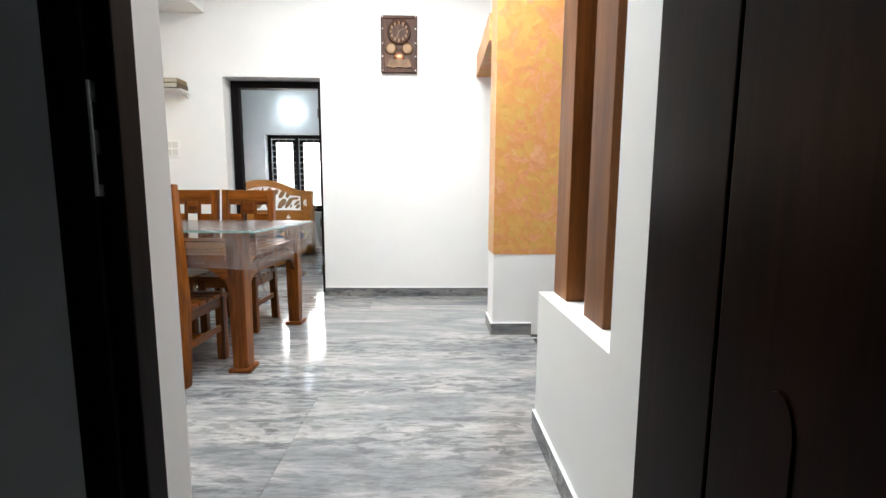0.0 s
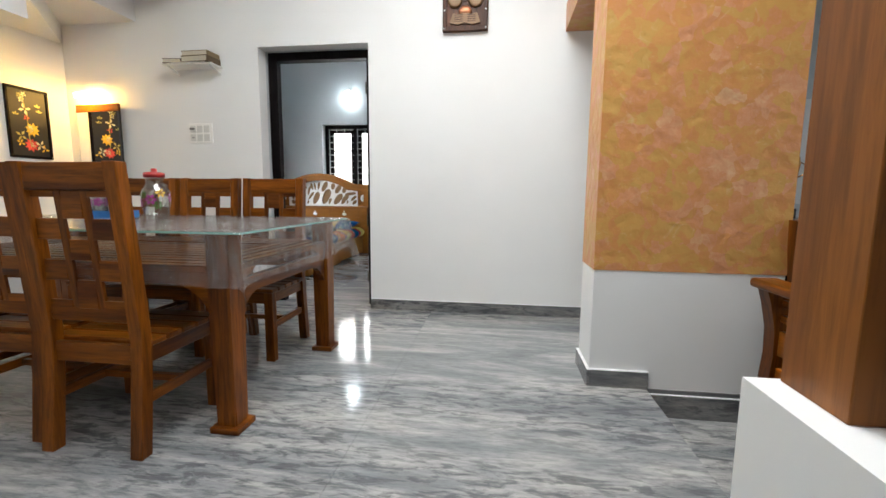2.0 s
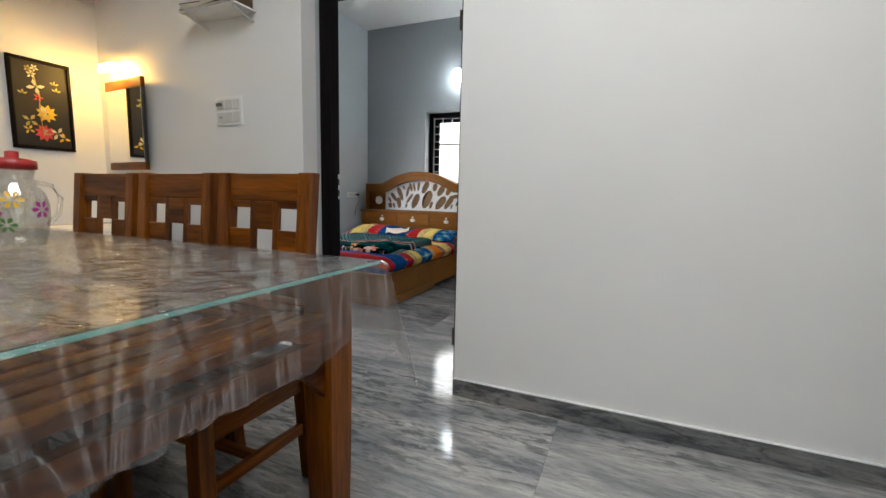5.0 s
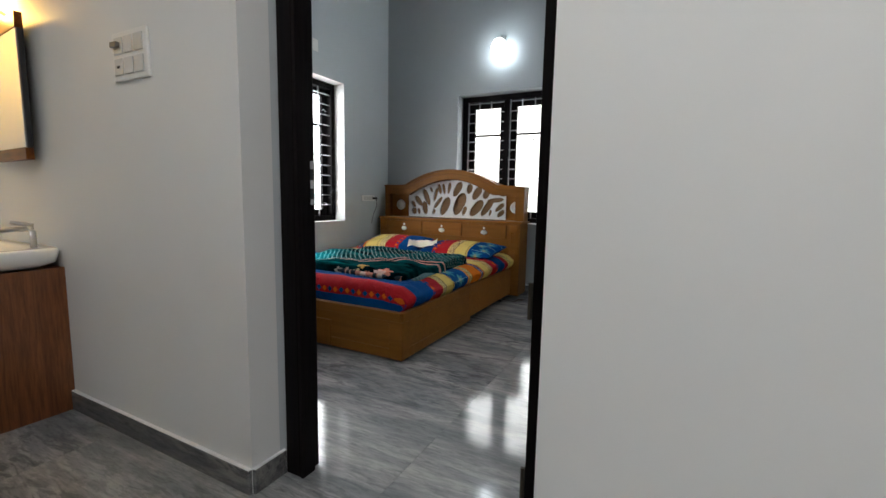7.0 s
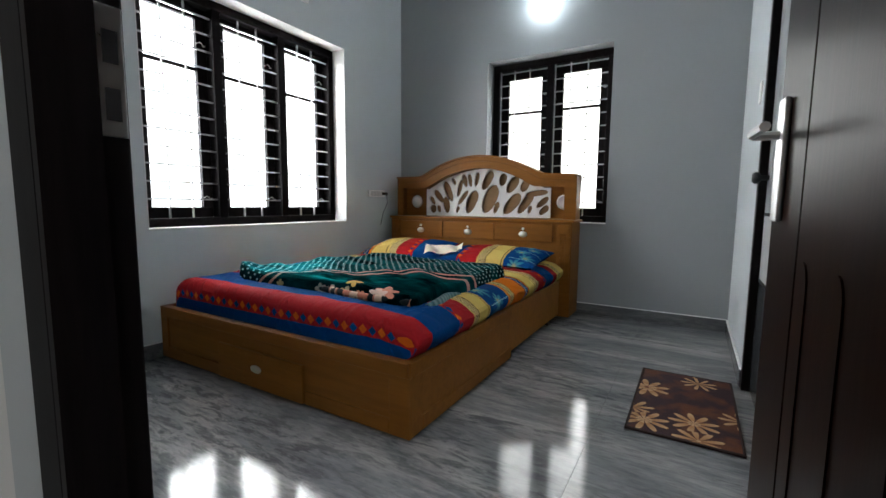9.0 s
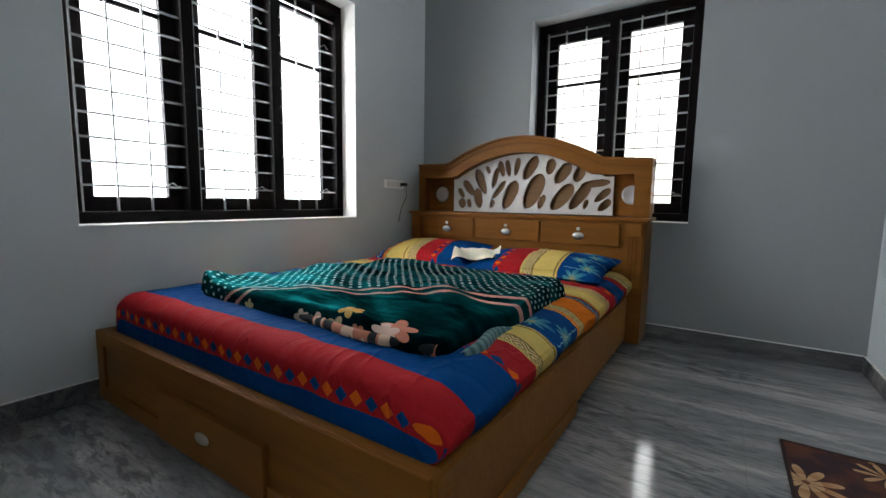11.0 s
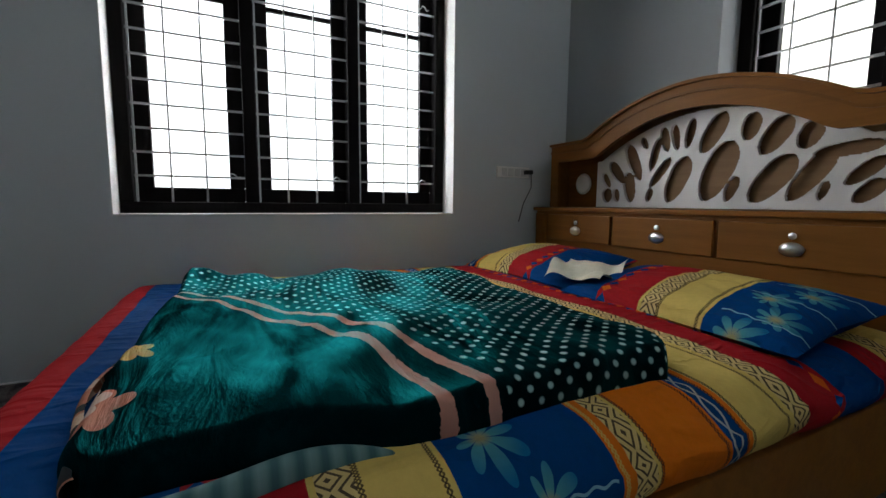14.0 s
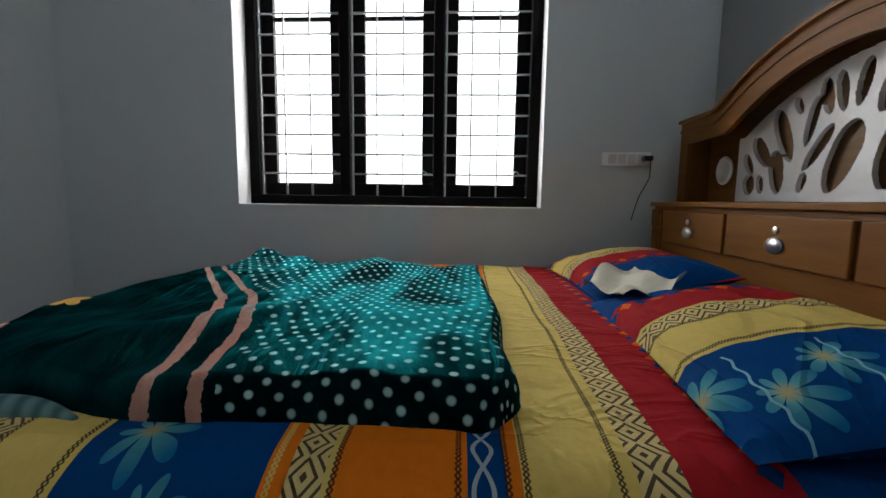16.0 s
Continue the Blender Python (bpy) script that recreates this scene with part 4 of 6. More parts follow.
def fretwork(y0, y1, holes):
    """The white board with leaf-shaped holes cut through by a fine grid."""
    nx, nz = 330, 118
    dx, zt = (px1 - px0) / nx, 1.31
    dz = (zt - pz0) / nz

    def solid(x, z):
        if z > fret_top(x) or z < pz0:
            return False
        for hx, hz, a, b, ang in holes:
            c, s = math.cos(ang), math.sin(ang)
            u = ((x - hx) * c + (z - hz) * s) / a
            v = (-(x - hx) * s + (z - hz) * c) / b
            if abs(u) < 1 and abs(v) < (1 - abs(u) ** 2.8) ** 0.62 * (1.0 - 0.12 * u):
                return False
        return True
    keep = [[solid(px0 + (i + 0.5) * dx, pz0 + (j + 0.5) * dz) for j in range(nz)] for i in range(nx)]
    verts, faces, index = [], [], {}

    def vert(i, j, y):
        key = (i, j, y)
        if key not in index:
            index[key] = len(verts)
            verts.append((px0 + i * dx, y, min(pz0 + j * dz, fret_top(px0 + i * dx) + 0.004)))
        return index[key]
    for i in range(nx):
        for j in range(nz):
            if not keep[i][j]:
                continue
            faces.append((vert(i, j, y0), vert(i + 1, j, y0), vert(i + 1, j + 1, y0), vert(i, j + 1, y0)))
            for di, dj, p, q in ((-1, 0, (0, 0), (0, 1)), (1, 0, (1, 0), (1, 1)), (0, -1, (0, 0), (1, 0)), (0, 1, (0, 1), (1, 1))):
                ii, jj = i + di, j + dj
                if not (0 <= ii < nx and 0 <= jj < nz and keep[ii][jj]):
                    faces.append((vert(i + p[0], j + p[1], y0), vert(i + q[0], j + q[1], y0), vert(i + q[0], j + q[1], y1), vert(i + p[0], j + p[1], y1)))
    me = bpy.data.meshes.new("fretwork")
    me.from_pydata(verts, [], faces)
    me.materials.append(LAMINATE)
    ob = new("fretwork", me)
    ob.parent = bed
    return tagged(ob, "white fretwork panel cut like branches")


# leaf holes, bough by bough: position along the board and up it, half length, half width, lean in degrees
BOUGH_A = [(0.072, 0.155, 0.051, 0.024, -55), (0.146, 0.198, 0.081, 0.034, -49), (0.081, 0.068, 0.043, 0.037, -75), (0.149, 0.068, 0.039, 0.024, -74), (0.26, 0.246, 0.112, 0.038, -65),
           (0.237, 0.111, 0.085, 0.04, -80), (0.324, 0.34, 0.036, 0.018, -61), (0.387, 0.275, 0.086, 0.025, -104), (0.423, 0.18, 0.092, 0.025, -129), (0.443, 0.347, 0.066, 0.027, -74)]
BOUGH_B = [(0.5, 0.349, 0.067, 0.024, -79), (0.574, 0.359, 0.071, 0.025, -101), (0.685, 0.345, 0.102, 0.044, -121), (0.522, 0.14, 0.122, 0.053, -115), (0.716, 0.168, 0.146, 0.067, -115),
           (0.366, 0.066, 0.037, 0.02, -109), (0.844, 0.35, 0.06, 0.039, -106), (0.940, 0.300, 0.088, 0.046, -126)]
BOUGH_C = [(1.056, 0.286, 0.056, 0.040, -120), (0.938, 0.123, 0.122, 0.055, -131), (0.782, 0.088, 0.060, 0.027, -113), (1.174, 0.222, 0.105, 0.026, -174), (1.07, 0.131, 0.120, 0.042, -127),
           (1.229, 0.14, 0.071, 0.027, -140), (1.244, 0.069, 0.057, 0.029, -137), (1.114, 0.074, 0.039, 0.017, -108)]
fretwork(8.775, 8.793, [(px0 + a, pz0 + b, c, d, radians(e)) for a, b, c, d, e in BOUGH_A + BOUGH_B + BOUGH_C])
for x in (-4.02, -2.47):
    part("round_inlay", moved(turned([(0.062, 0), (0.066, 0.006), (0.050, 0.012), (0.046, 0.004)], 28), pose(x, 8.80, 0.985, 90)), LAMINATE, bed, "white round inlay", True)
part("niche_panel", box(hx0 + 0.025, px0 + 0.01, 8.80, 8.815, 0.84, 1.2), VENEER, bed)
part("niche_panel", box(px1 - 0.01, hx1 - 0.025, 8.80, 8.815, 0.84, 1.2), VENEER, bed)


# ---- bedding ----
def sheet_grid(nx, ny, fn, uvfn):
    bm = bmesh.new()
    uvl = bm.loops.layers.uv.new("UVMap")
    g = [[bm.verts.new(fn(i / nx, j / ny)) for j in range(ny + 1)] for i in range(nx + 1)]
    for i in range(nx):
        for j in range(ny):
            f = bm.faces.new((g[i][j], g[i + 1][j], g[i + 1][j + 1], g[i][j + 1]))
            for lp, (a, b) in zip(f.loops, ((i, j), (i + 1, j), (i + 1, j + 1), (i, j + 1))):
                lp[uvl].uv = uvfn(a / nx, b / ny)
    return bm


def raw(name, bm, mat, parent=None, smooth=True):
    me = bpy.data.meshes.new(name)
    bm.to_mesh(me)
    bm.free()
    for f in me.polygons:
        f.use_smooth = smooth
    me.materials.append(mat)
    ob = new(name, me)
    if parent:
        ob.parent = parent
    return ob


MX0, MX1, MY0, MY1, MZ = -4.165, -2.435, 6.378, 8.55, 0.497
HANG = 0.235


def mattress_point(u, v):
    """A soft rounded slab: the cloth runs over the top and down three sides."""
    s = u * (MX1 - MX0 + 2 * HANG) - HANG
    t = v * (MY1 - MY0 + HANG) - HANG
    r = 0.062

    def fold(d, length):
        if d < -r * 0.57:
            return 0.0, d + r * 0.57 - r
        if d < r:
            a = (d + r * 0.57) / (r * 1.57) * math.pi / 2
            return r - r * math.cos(a), -r + r * math.sin(a)
        return d, 0.0
    L = MX1 - MX0
    x, zx = fold(s, L) if s < L / 2 else (lambda q: (L - q[0], q[1]))(fold(L - s, L))
    y, zy = fold(t, MY1 - MY0)
    z = MZ + zx + zy
    p = Vector((MX0 + x, MY0 + y, max(z, MZ - HANG)))
    w = noise.noise(Vector((p.x * 3.2, p.y * 4.5, p.z * 4))) * 0.006 + noise.noise(Vector((p.x * 9, p.y * 13, 3 + p.z * 9))) * 0.0025
    w += max(0, noise.noise(Vector((p.x * 5 + p.y * 9, p.y * 2.5 - p.x * 2, 7)))) * 0.007 + max(0, noise.noise(Vector((p.x * 16, p.y * 5, 1)))) * 0.006 * max(0, 1 - (p.y - MY0) * 2.2)
    if zx < -0.04 or zy < -0.04:
        k = noise.noise(Vector((p.x * 6, p.y * 6, p.z * 3))) * 0.010
        p.x += k if zx < -0.04 else 0
        p.y += k if zy < -0.04 else 0
    if s > L / 2 and zx < -0.004:
        f = (MZ - p.z) / (MZ - 0.338)
        p.x = p.x + 0.048 * math.sin(math.pi * f) if f < 1 else min(p.x, -2.456)
    p.z += w - 0.022 * max(0.0, (p.x + 3.0) / 0.55) ** 2 * (1 if zx > -0.05 and zy > -0.05 else 0.6)
    return p


mattress = raw("mattress", sheet_grid(130, 150, mattress_point, lambda u, v: (u * (MX1 - MX0 + 2 * HANG), v * (MY1 - MY0 + HANG))), CLOTH)
tagged(mattress, "mattress in a red, blue, yellow and orange striped cotton sheet", "mattress")
part("underside", box(MX0 + 0.03, MX1 - 0.03, MY0 + 0.03, MY1 - 0.01, 0.242, 0.38), plain("mattress_ticking", (0.35, 0.3, 0.22), 0.8), mattress)


def pillow(x, y, z, rx, rz, w, d, h, v0, v1, label, seed):
    """A soft pillow with pinched corners; its print runs across the width."""
    def pt(side):
        def f(u, v):
            a, b = 2 * u - 1, 2 * v - 1
            ca = (1 - abs(a) ** 2.4) ** 0.55 if abs(a) < 1 else 0
            cb = (1 - abs(b) ** 2.4) ** 0.55 if abs(b) < 1 else 0
            pin = 1 - 0.07 * (1 - abs(b)) * abs(a) ** 3
            pin2 = 1 - 0.07 * (1 - abs(a)) * abs(b) ** 3
            wr = noise.noise(Vector((a * 2.2 + seed, b * 2.6, side * 3))) * 0.012 + noise.noise(Vector((a * 6 + seed, b * 6, side))) * 0.005
            return Vector((a * w / 2 * pin, b * d / 2 * pin2, side * h / 2 * (ca * cb) ** 0.85 + wr * ca * cb))
        return f
    bm1 = sheet_grid(36, 26, pt(1), lambda u, v: (v * d, v0 + (v1 - v0) * u + 0.03 * v))
    me = bpy.data.meshes.new("t")
    bm2 = sheet_grid(36, 26, pt(-1), lambda u, v: (v * d, v0 + (v1 - v0) * u + 0.03 * v))
    bm2.to_mesh(me)
    bm2.free()
    bm1.from_mesh(me)
    bmesh.ops.remove_doubles(bm1, verts=bm1.verts[:], dist=0.0005)
    ob = raw("pillow", bm1, CLOTH)
    ob.matrix_world = pose(x, y, z, rx, 0, rz)
    return tagged(ob, label, "pillow", "pillows on the bed")


pillow(-3.74, 8.26, 0.545, 11, 3, 0.80, 0.48, 0.145, 1.44, 2.08, "plump pillow in striped orange, yellow and red cotton", 1)
pillow(-2.88, 8.235, 0.533, 8, -2, 0.86, 0.50, 0.145, 0.40, 1.12, "plump pillow in striped blue, red and yellow cotton", 7)


def napkin_point(u, v):
    a, b = u - 0.5, v - 0.5
    z = 0.022 * math.sin(a * 9 + b * 5) * (0.4 + abs(a)) + 0.016 * math.sin(b * 9 - a * 4)
    return Vector((a * 0.30, b * 0.20, 0.02 + z + 0.03 * abs(a)))


nap = raw("folded_cloth", sheet_grid(24, 16, napkin_point, lambda u, v: (u, v)), plain("cream_cotton", (0.62, 0.58, 0.46), 0.8, 0, 0.06, 60, 0.2))
nap.matrix_world = pose(-3.30, 8.13, 0.555, 18, 0, 8)
tagged(nap, "crumpled cream cloth lying between the pillows", "cloth")

# blanket folded on the bed
def striped_underside():
    """Pale teal and white stripes of the blanket's reverse."""
    m, n, l, p = material("pale_teal_striped_reverse")
    uv = n.new("ShaderNodeUVMap")
    sep = n.new("ShaderNodeSeparateXYZ")
    l.new(uv.outputs[0], sep.inputs[0])
    s_ = nmath(n, l, "FRACT", nmath(n, l, "MULTIPLY", sep.outputs[1], 24.0))
    c = nramp(n, l, s_, [(0.0, (0.03, 0.10, 0.11)), (0.3, (0.12, 0.22, 0.22)), (0.55, (0.10, 0.19, 0.19)), (0.8, (0.03, 0.10, 0.11))])
    l.new(c, p.inputs["Base Color"])
    p.inputs["Roughness"].default_value = 0.8
    return m


UNDERSIDE = striped_underside()
BL = ((-2.555, 6.565), (-2.535, 7.70), (-3.68, 7.665), (-3.93, 6.60))


def blanket_point(lift, inset):
    def f(u, v):
        uu, vv = inset + (1 - 2 * inset) * u, inset + (1 - 2 * inset) * v
        a = Vector(BL[0]) * (1 - vv) + Vector(BL[1]) * vv
        b = Vector(BL[3]) * (1 - vv) + Vector(BL[2]) * vv
        q = a * (1 - uu) + b * uu
        e = min(u, 1 - u) * 1.25
        g = min(v, 1 - v) * 1.2
        k = min(1, e / 0.034) * min(1, g / 0.034)
        k = math.sqrt(max(0, 1 - (1 - k) ** 2))
        wr = noise.noise(Vector((q.x * 3.4, q.y * 4.4, lift * 9))) * 0.024 + noise.noise(Vector((q.x * 6 + q.y * 7, q.y * 3, 5))) * 0.014 + noise.noise(Vector((q.x * 14, q.y * 19, 2))) * 0.005
        cx, cy = max(0.0, 1 - min(u, 1 - u) / 0.07), max(0.0, 1 - min(v, 1 - v) / 0.07)
        if cx and cy:
            q = q + (Vector((-3.15, 7.13)) - q).normalized() * 0.05 * (cx * cy) ** 1.2
        bow = Vector((noise.noise(Vector((u * 3, v * 3, 2))), noise.noise(Vector((u * 3, v * 3, 8))))) * 0.03
        return Vector((q.x + bow.x, q.y + bow.y, MZ - 0.018 * max(0.0, (q.x + 3.0) / 0.5) ** 2 - 0.004 + lift * k + wr * k + (0.035 * max(0, 1 - (u - 1) ** 2 / 0.01 - v * v / 0.02) if u > 0.8 else 0)))
    return f


def over_edge(t):
    """Cloth length along one side, longer where it runs down the edges."""
    def down(q):
        return 1 - math.sqrt(max(0.0, 1 - (1 - min(1.0, q / 0.027)) ** 2))
    return 1.2 * t - 0.058 * down(t) + 0.058 * down(1 - t)


def crowd(t):
    """More rows of the weave where the cloth bends over the edges."""
    return t - 0.88 * math.sin(2 * math.pi * t) / (2 * math.pi)


blanket = raw("blanket", sheet_grid(150, 150, lambda u, v: blanket_point(0.068, 0.0)(crowd(u), crowd(v)), lambda u, v: (over_edge(crowd(u)), over_edge(crowd(v)))), PLUSH)
tagged(blanket, "folded teal plush blanket with white dots and pink stripes", "blanket")


def roll_point(u, v):
    """The turned-out edge under the blanket's near side."""
    a = math.pi * (0.05 + 0.9 * u)
    fat = 0.026 * math.sin(math.pi * min(1, 0.08 + v * 0.92)) ** 0.5
    return Vector((-2.535 + fat * 0.9 * math.cos(a) + 0.012 * math.sin(v * 7), 6.66 + 0.34 * v, MZ - 0.022 + fat * 1.3 * math.sin(a)))


under = raw("fold", sheet_grid(14, 40, roll_point, lambda u, v: (u * 0.1, v * 0.42)), UNDERSIDE, blanket)
tagged(under, "pale teal striped reverse of the blanket")


def blotched():
    """The flowered border of the lower layer: peach, cream and near black."""
    m, n, l, p = material("peach_and_black_border")
    uv = n.new("ShaderNodeUVMap")
    f = nnoise(n, l, nmap(n, l, (7, 1.5, 1), "UV"), 1.0, 2, 0.5, 0.4)
    c = nramp(n, l, f, [(0.0, (0.004, 0.008, 0.01)), (0.47, (0.42, 0.15, 0.09)), (0.54, (0.60, 0.42, 0.30)), (0.61, (0.004, 0.008, 0.01))], True)
    l.new(c, p.inputs["Base Color"])
    p.inputs["Roughness"].default_value = 0.85
    nbump(n, l, p, nnoise(n, l, uv.outputs[0], 300, 3), 0.3, 0.003)
    return m


def lower_layer_point(u, v):
    """The lower fold, a rounded lip that stands out at the foot side."""
    a = math.pi * (-0.5 + u)
    x = -3.18 + 0.60 * v
    out = 0.035 * math.sin(math.pi * v) ** 0.6
    return Vector((x, 6.60 - out - 0.016 * math.cos(a) + 0.008 * math.sin(v * 9), MZ - 0.016 * max(0.0, (x + 3.0) / 0.5) ** 2 + 0.016 + 0.018 * math.sin(a)))


lower = raw("lower_layer", sheet_grid(12, 60, lower_layer_point, lambda u, v: (v, u * 0.1)), blotched(), blanket)
tagged(lower, "peach and black flowered lower fold of the blanket")

# charger and sockets by the bed
sock = thing("wall_socket", WEST + 0.001, 8.41, 1.06, "white plastic socket plate with switches and a black charger", "socket")
part("plate", box(0, 0.012, -0.105, 0.15, -0.035, 0.035, 0.004), PLASTIC, sock)
for k in range(4):
    part("switch", box(0.012, 0.016, -0.07 + k * 0.05, -0.028 + k * 0.05, -0.024, 0.024, 0.002), SWITCHP, sock)
chg = part("charger", box(0.013, 0.06, 0.10, 0.145, -0.012, 0.014, 0.004), BLACKP, sock, "black charger")
part("cable", tube([(0.05, 0.135, -0.01), (0.06, 0.13, -0.10), (0.035, 0.09, -0.2), (0.03, 0.06, -0.32)], 0.003, 6), BLACKP, chg)
sw2 = thing("light_switch", WEST + 0.001, 7.55, 2.62, "small white wall switch above the window", "switch")
part("plate", box(0, 0.01, -0.04, 0.04, -0.06, 0.06, 0.003), PLASTIC, sw2)
sw3 = thing("light_switch", EAST - 0.001, 7.86, 1.56, "small white wall switch beside the bathroom door", "switch")
part("plate", box(-0.01, 0, -0.035, 0.035, -0.055, 0.055, 0.003), PLASTIC, sw3)

# wall lamp over the window
lamp = thing("wall_lamp", -2.72, BACK, 2.74, "glowing white glass wall lamp over the window", "lamp")
part("bracket", box(-0.04, 0.04, -0.03, 0, 0.09, 0.15, 0.005), STEEL, lamp)
part("stem", tube([(0, -0.02, 0.12), (0, -0.09, 0.13), (0, -0.1, 0.09)], 0.01), STEEL, lamp)
part("shade", moved(turned([(0.03, 0.10), (0.06, 0.08), (0.085, 0.03), (0.088, -0.02), (0.07, -0.07), (0.03, -0.09)], 28), pose(0, -0.11, 0)), glow("lamp_white", (0.84, 0.94, 1.0), 24), lamp, "bright white globe", True)

# bathroom door
bd = tagged(new("door_4"), "closed bathroom door with a printed grey panel", "door", kind="structure")
part("frame_side", boxes([(EAST - 0.006, EAST + 0.08, PY1 - 0.05, PY1, 0, PZ), (EAST - 0.006, EAST + 0.08, PY0, PY0 + 0.05, 0, PZ), (EAST - 0.006, EAST + 0.08, PY0 + 0.05, PY1 - 0.05, PZ - 0.05, PZ)], 0.003), EBONY, bd)


def printed():
    m, n, l, p = material("printed_grey_panel")
    v = nmap(n, l, (1, 1, 0.6), geometry=True)
    a = nnoise(n, l, v, 9, 6, 0.62, 2.2)
    b = nnoise(n, l, v, 2.4, 2)
    f = nmath(n, l, "MULTIPLY", nramp(n, l, a, [(0.52, (0, 0, 0)), (0.57, (1, 1, 1))]), nramp(n, l, b, [(0.45, (0, 0, 0)), (0.55, (1, 1, 1))]))
    l.new(nmix(n, l, f, (0.34, 0.37, 0.38), (0.035, 0.05, 0.055)), p.inputs["Base Color"])
    p.inputs["Roughness"].default_value = 0.3
    return m


part("upper_panel", box(EAST + 0.03, EAST + 0.06, PY0 + 0.05, PY1 - 0.05, 0.93, PZ - 0.05, 0.002), printed(), bd, "pale grey panel printed with dark leaves")
part("middle_panel", box(EAST + 0.03, EAST + 0.06, PY0 + 0.05, PY1 - 0.05, 0.60, 0.915, 0.002), plain("light_grey_panel", (0.42, 0.43, 0.43), 0.35), bd, "plain light grey panel")
part("lower_panel", box(EAST + 0.03, EAST + 0.06, PY0 + 0.05, PY1 - 0.05, 0.01, 0.585, 0.002), plain("dark_gloss_panel", (0.05, 0.055, 0.06), 0.08), bd, "dark glossy panel")
part("rail", boxes([(EAST + 0.028, EAST + 0.062, PY0 + 0.05, PY1 - 0.05, 0.585, 0.60), (EAST + 0.028, EAST + 0.062, PY0 + 0.05, PY1 - 0.05, 0.915, 0.93)]), EBONY, bd)
part("knob", moved(turned([(0.012, 0), (0.012, 0.03), (0.027, 0.04), (0.03, 0.055), (0.02, 0.068)], 20), pose(EAST + 0.03, PY1 - 0.1, 1.10, 0, -90)), BLACKP, bd, "round black knob", True)


# floor mat
def mat_weave():
    m, n, l, p = material("flowered_mat")
    v = nmap(n, l)
    vor = n.new("ShaderNodeTexVoronoi")
    vor.inputs["Scale"].default_value = 4.6
    vor.inputs["Randomness"].default_value = 0.75
    l.new(v, vor.inputs["Vector"])
    rel = n.new("ShaderNodeVectorMath")
    rel.operation = "SUBTRACT"
    l.new(v, rel.inputs[0])
    l.new(vor.outputs["Position"], rel.inputs[1])
    rs = n.new("ShaderNodeSeparateXYZ")
    l.new(rel.outputs[0], rs.inputs[0])
    ang = nmath(n, l, "ARCTAN2", rs.outputs[1], rs.outputs[0])
    pet = nmath(n, l, "ABSOLUTE", nmath(n, l, "SINE", nmath(n, l, "MULTIPLY", ang, 4.5)))
    reach = nmath(n, l, "MULTIPLY_ADD", pet, 0.42, 0.10)
    fl = nmath(n, l, "LESS_THAN", vor.outputs["Distance"], reach)
    heart = nmath(n, l, "LESS_THAN", vor.outputs["Distance"], 0.13)
    tone = nramp(n, l, nmath(n, l, "FRACT", nmath(n, l, "MULTIPLY", vor.outputs["Distance"], 4)), [(0, (0.42, 0.2, 0.08)), (1, (0.6, 0.38, 0.2))])
    bg = nramp(n, l, nnoise(n, l, v, 7, 4), [(0.45, (0.035, 0.012, 0.018)), (0.6, (0.12, 0.035, 0.012))])
    c = nmix(n, l, fl, bg, tone)
    c = nmix(n, l, heart, c, (0.16, 0.05, 0.02))
    l.new(c, p.inputs["Base Color"])
    p.inputs["Roughness"].default_value = 0.9
    nbump(n, l, p, nnoise(n, l, v, 260, 2), 0.5, 0.004)
    return m


fm = thing("floor_mat", -1.465, 7.31, 0, "brown floor mat with large tan flowers beside the bed", "mat", rz=0)
part("mat_top", box(-0.212, 0.212, -0.385, 0.385, 0, 0.010, 0.004), mat_weave(), fm)
part("border", boxes([(-0.218, 0.218, -0.393, -0.380, 0, 0.012), (-0.218, 0.218, 0.380, 0.393, 0, 0.012), (-0.218, -0.206, -0.38, 0.38, 0, 0.012), (0.206, 0.218, -0.38, 0.38, 0, 0.012)], 0.003), plain("dark_brown_binding", (0.03, 0.014, 0.012), 0.9), fm)

# ceiling fan glimpsed over the doorway
fan = thing("ceiling_fan", -3.0, 7.0, CEILZ, "cream ceiling fan hanging at rest", "fan")
part("rod", moved(turned([(0.012, -0.3), (0.012, 0)], 12), pose(0, 0, 0)), BLACKP, fan)
part("motor", turned([(0.03, -0.30), (0.10, -0.32), (0.115, -0.37), (0.09, -0.42), (0.03, -0.43)], 28), PLASTIC, fan, "", True)
for k in range(3):
    part("blade", moved(box(0.12, 0.62, -0.065, 0.065, -0.372, -0.364, 0.003), pose(0, 0, 0, 0, 0, 20 + 120 * k)), PLASTIC, fan)


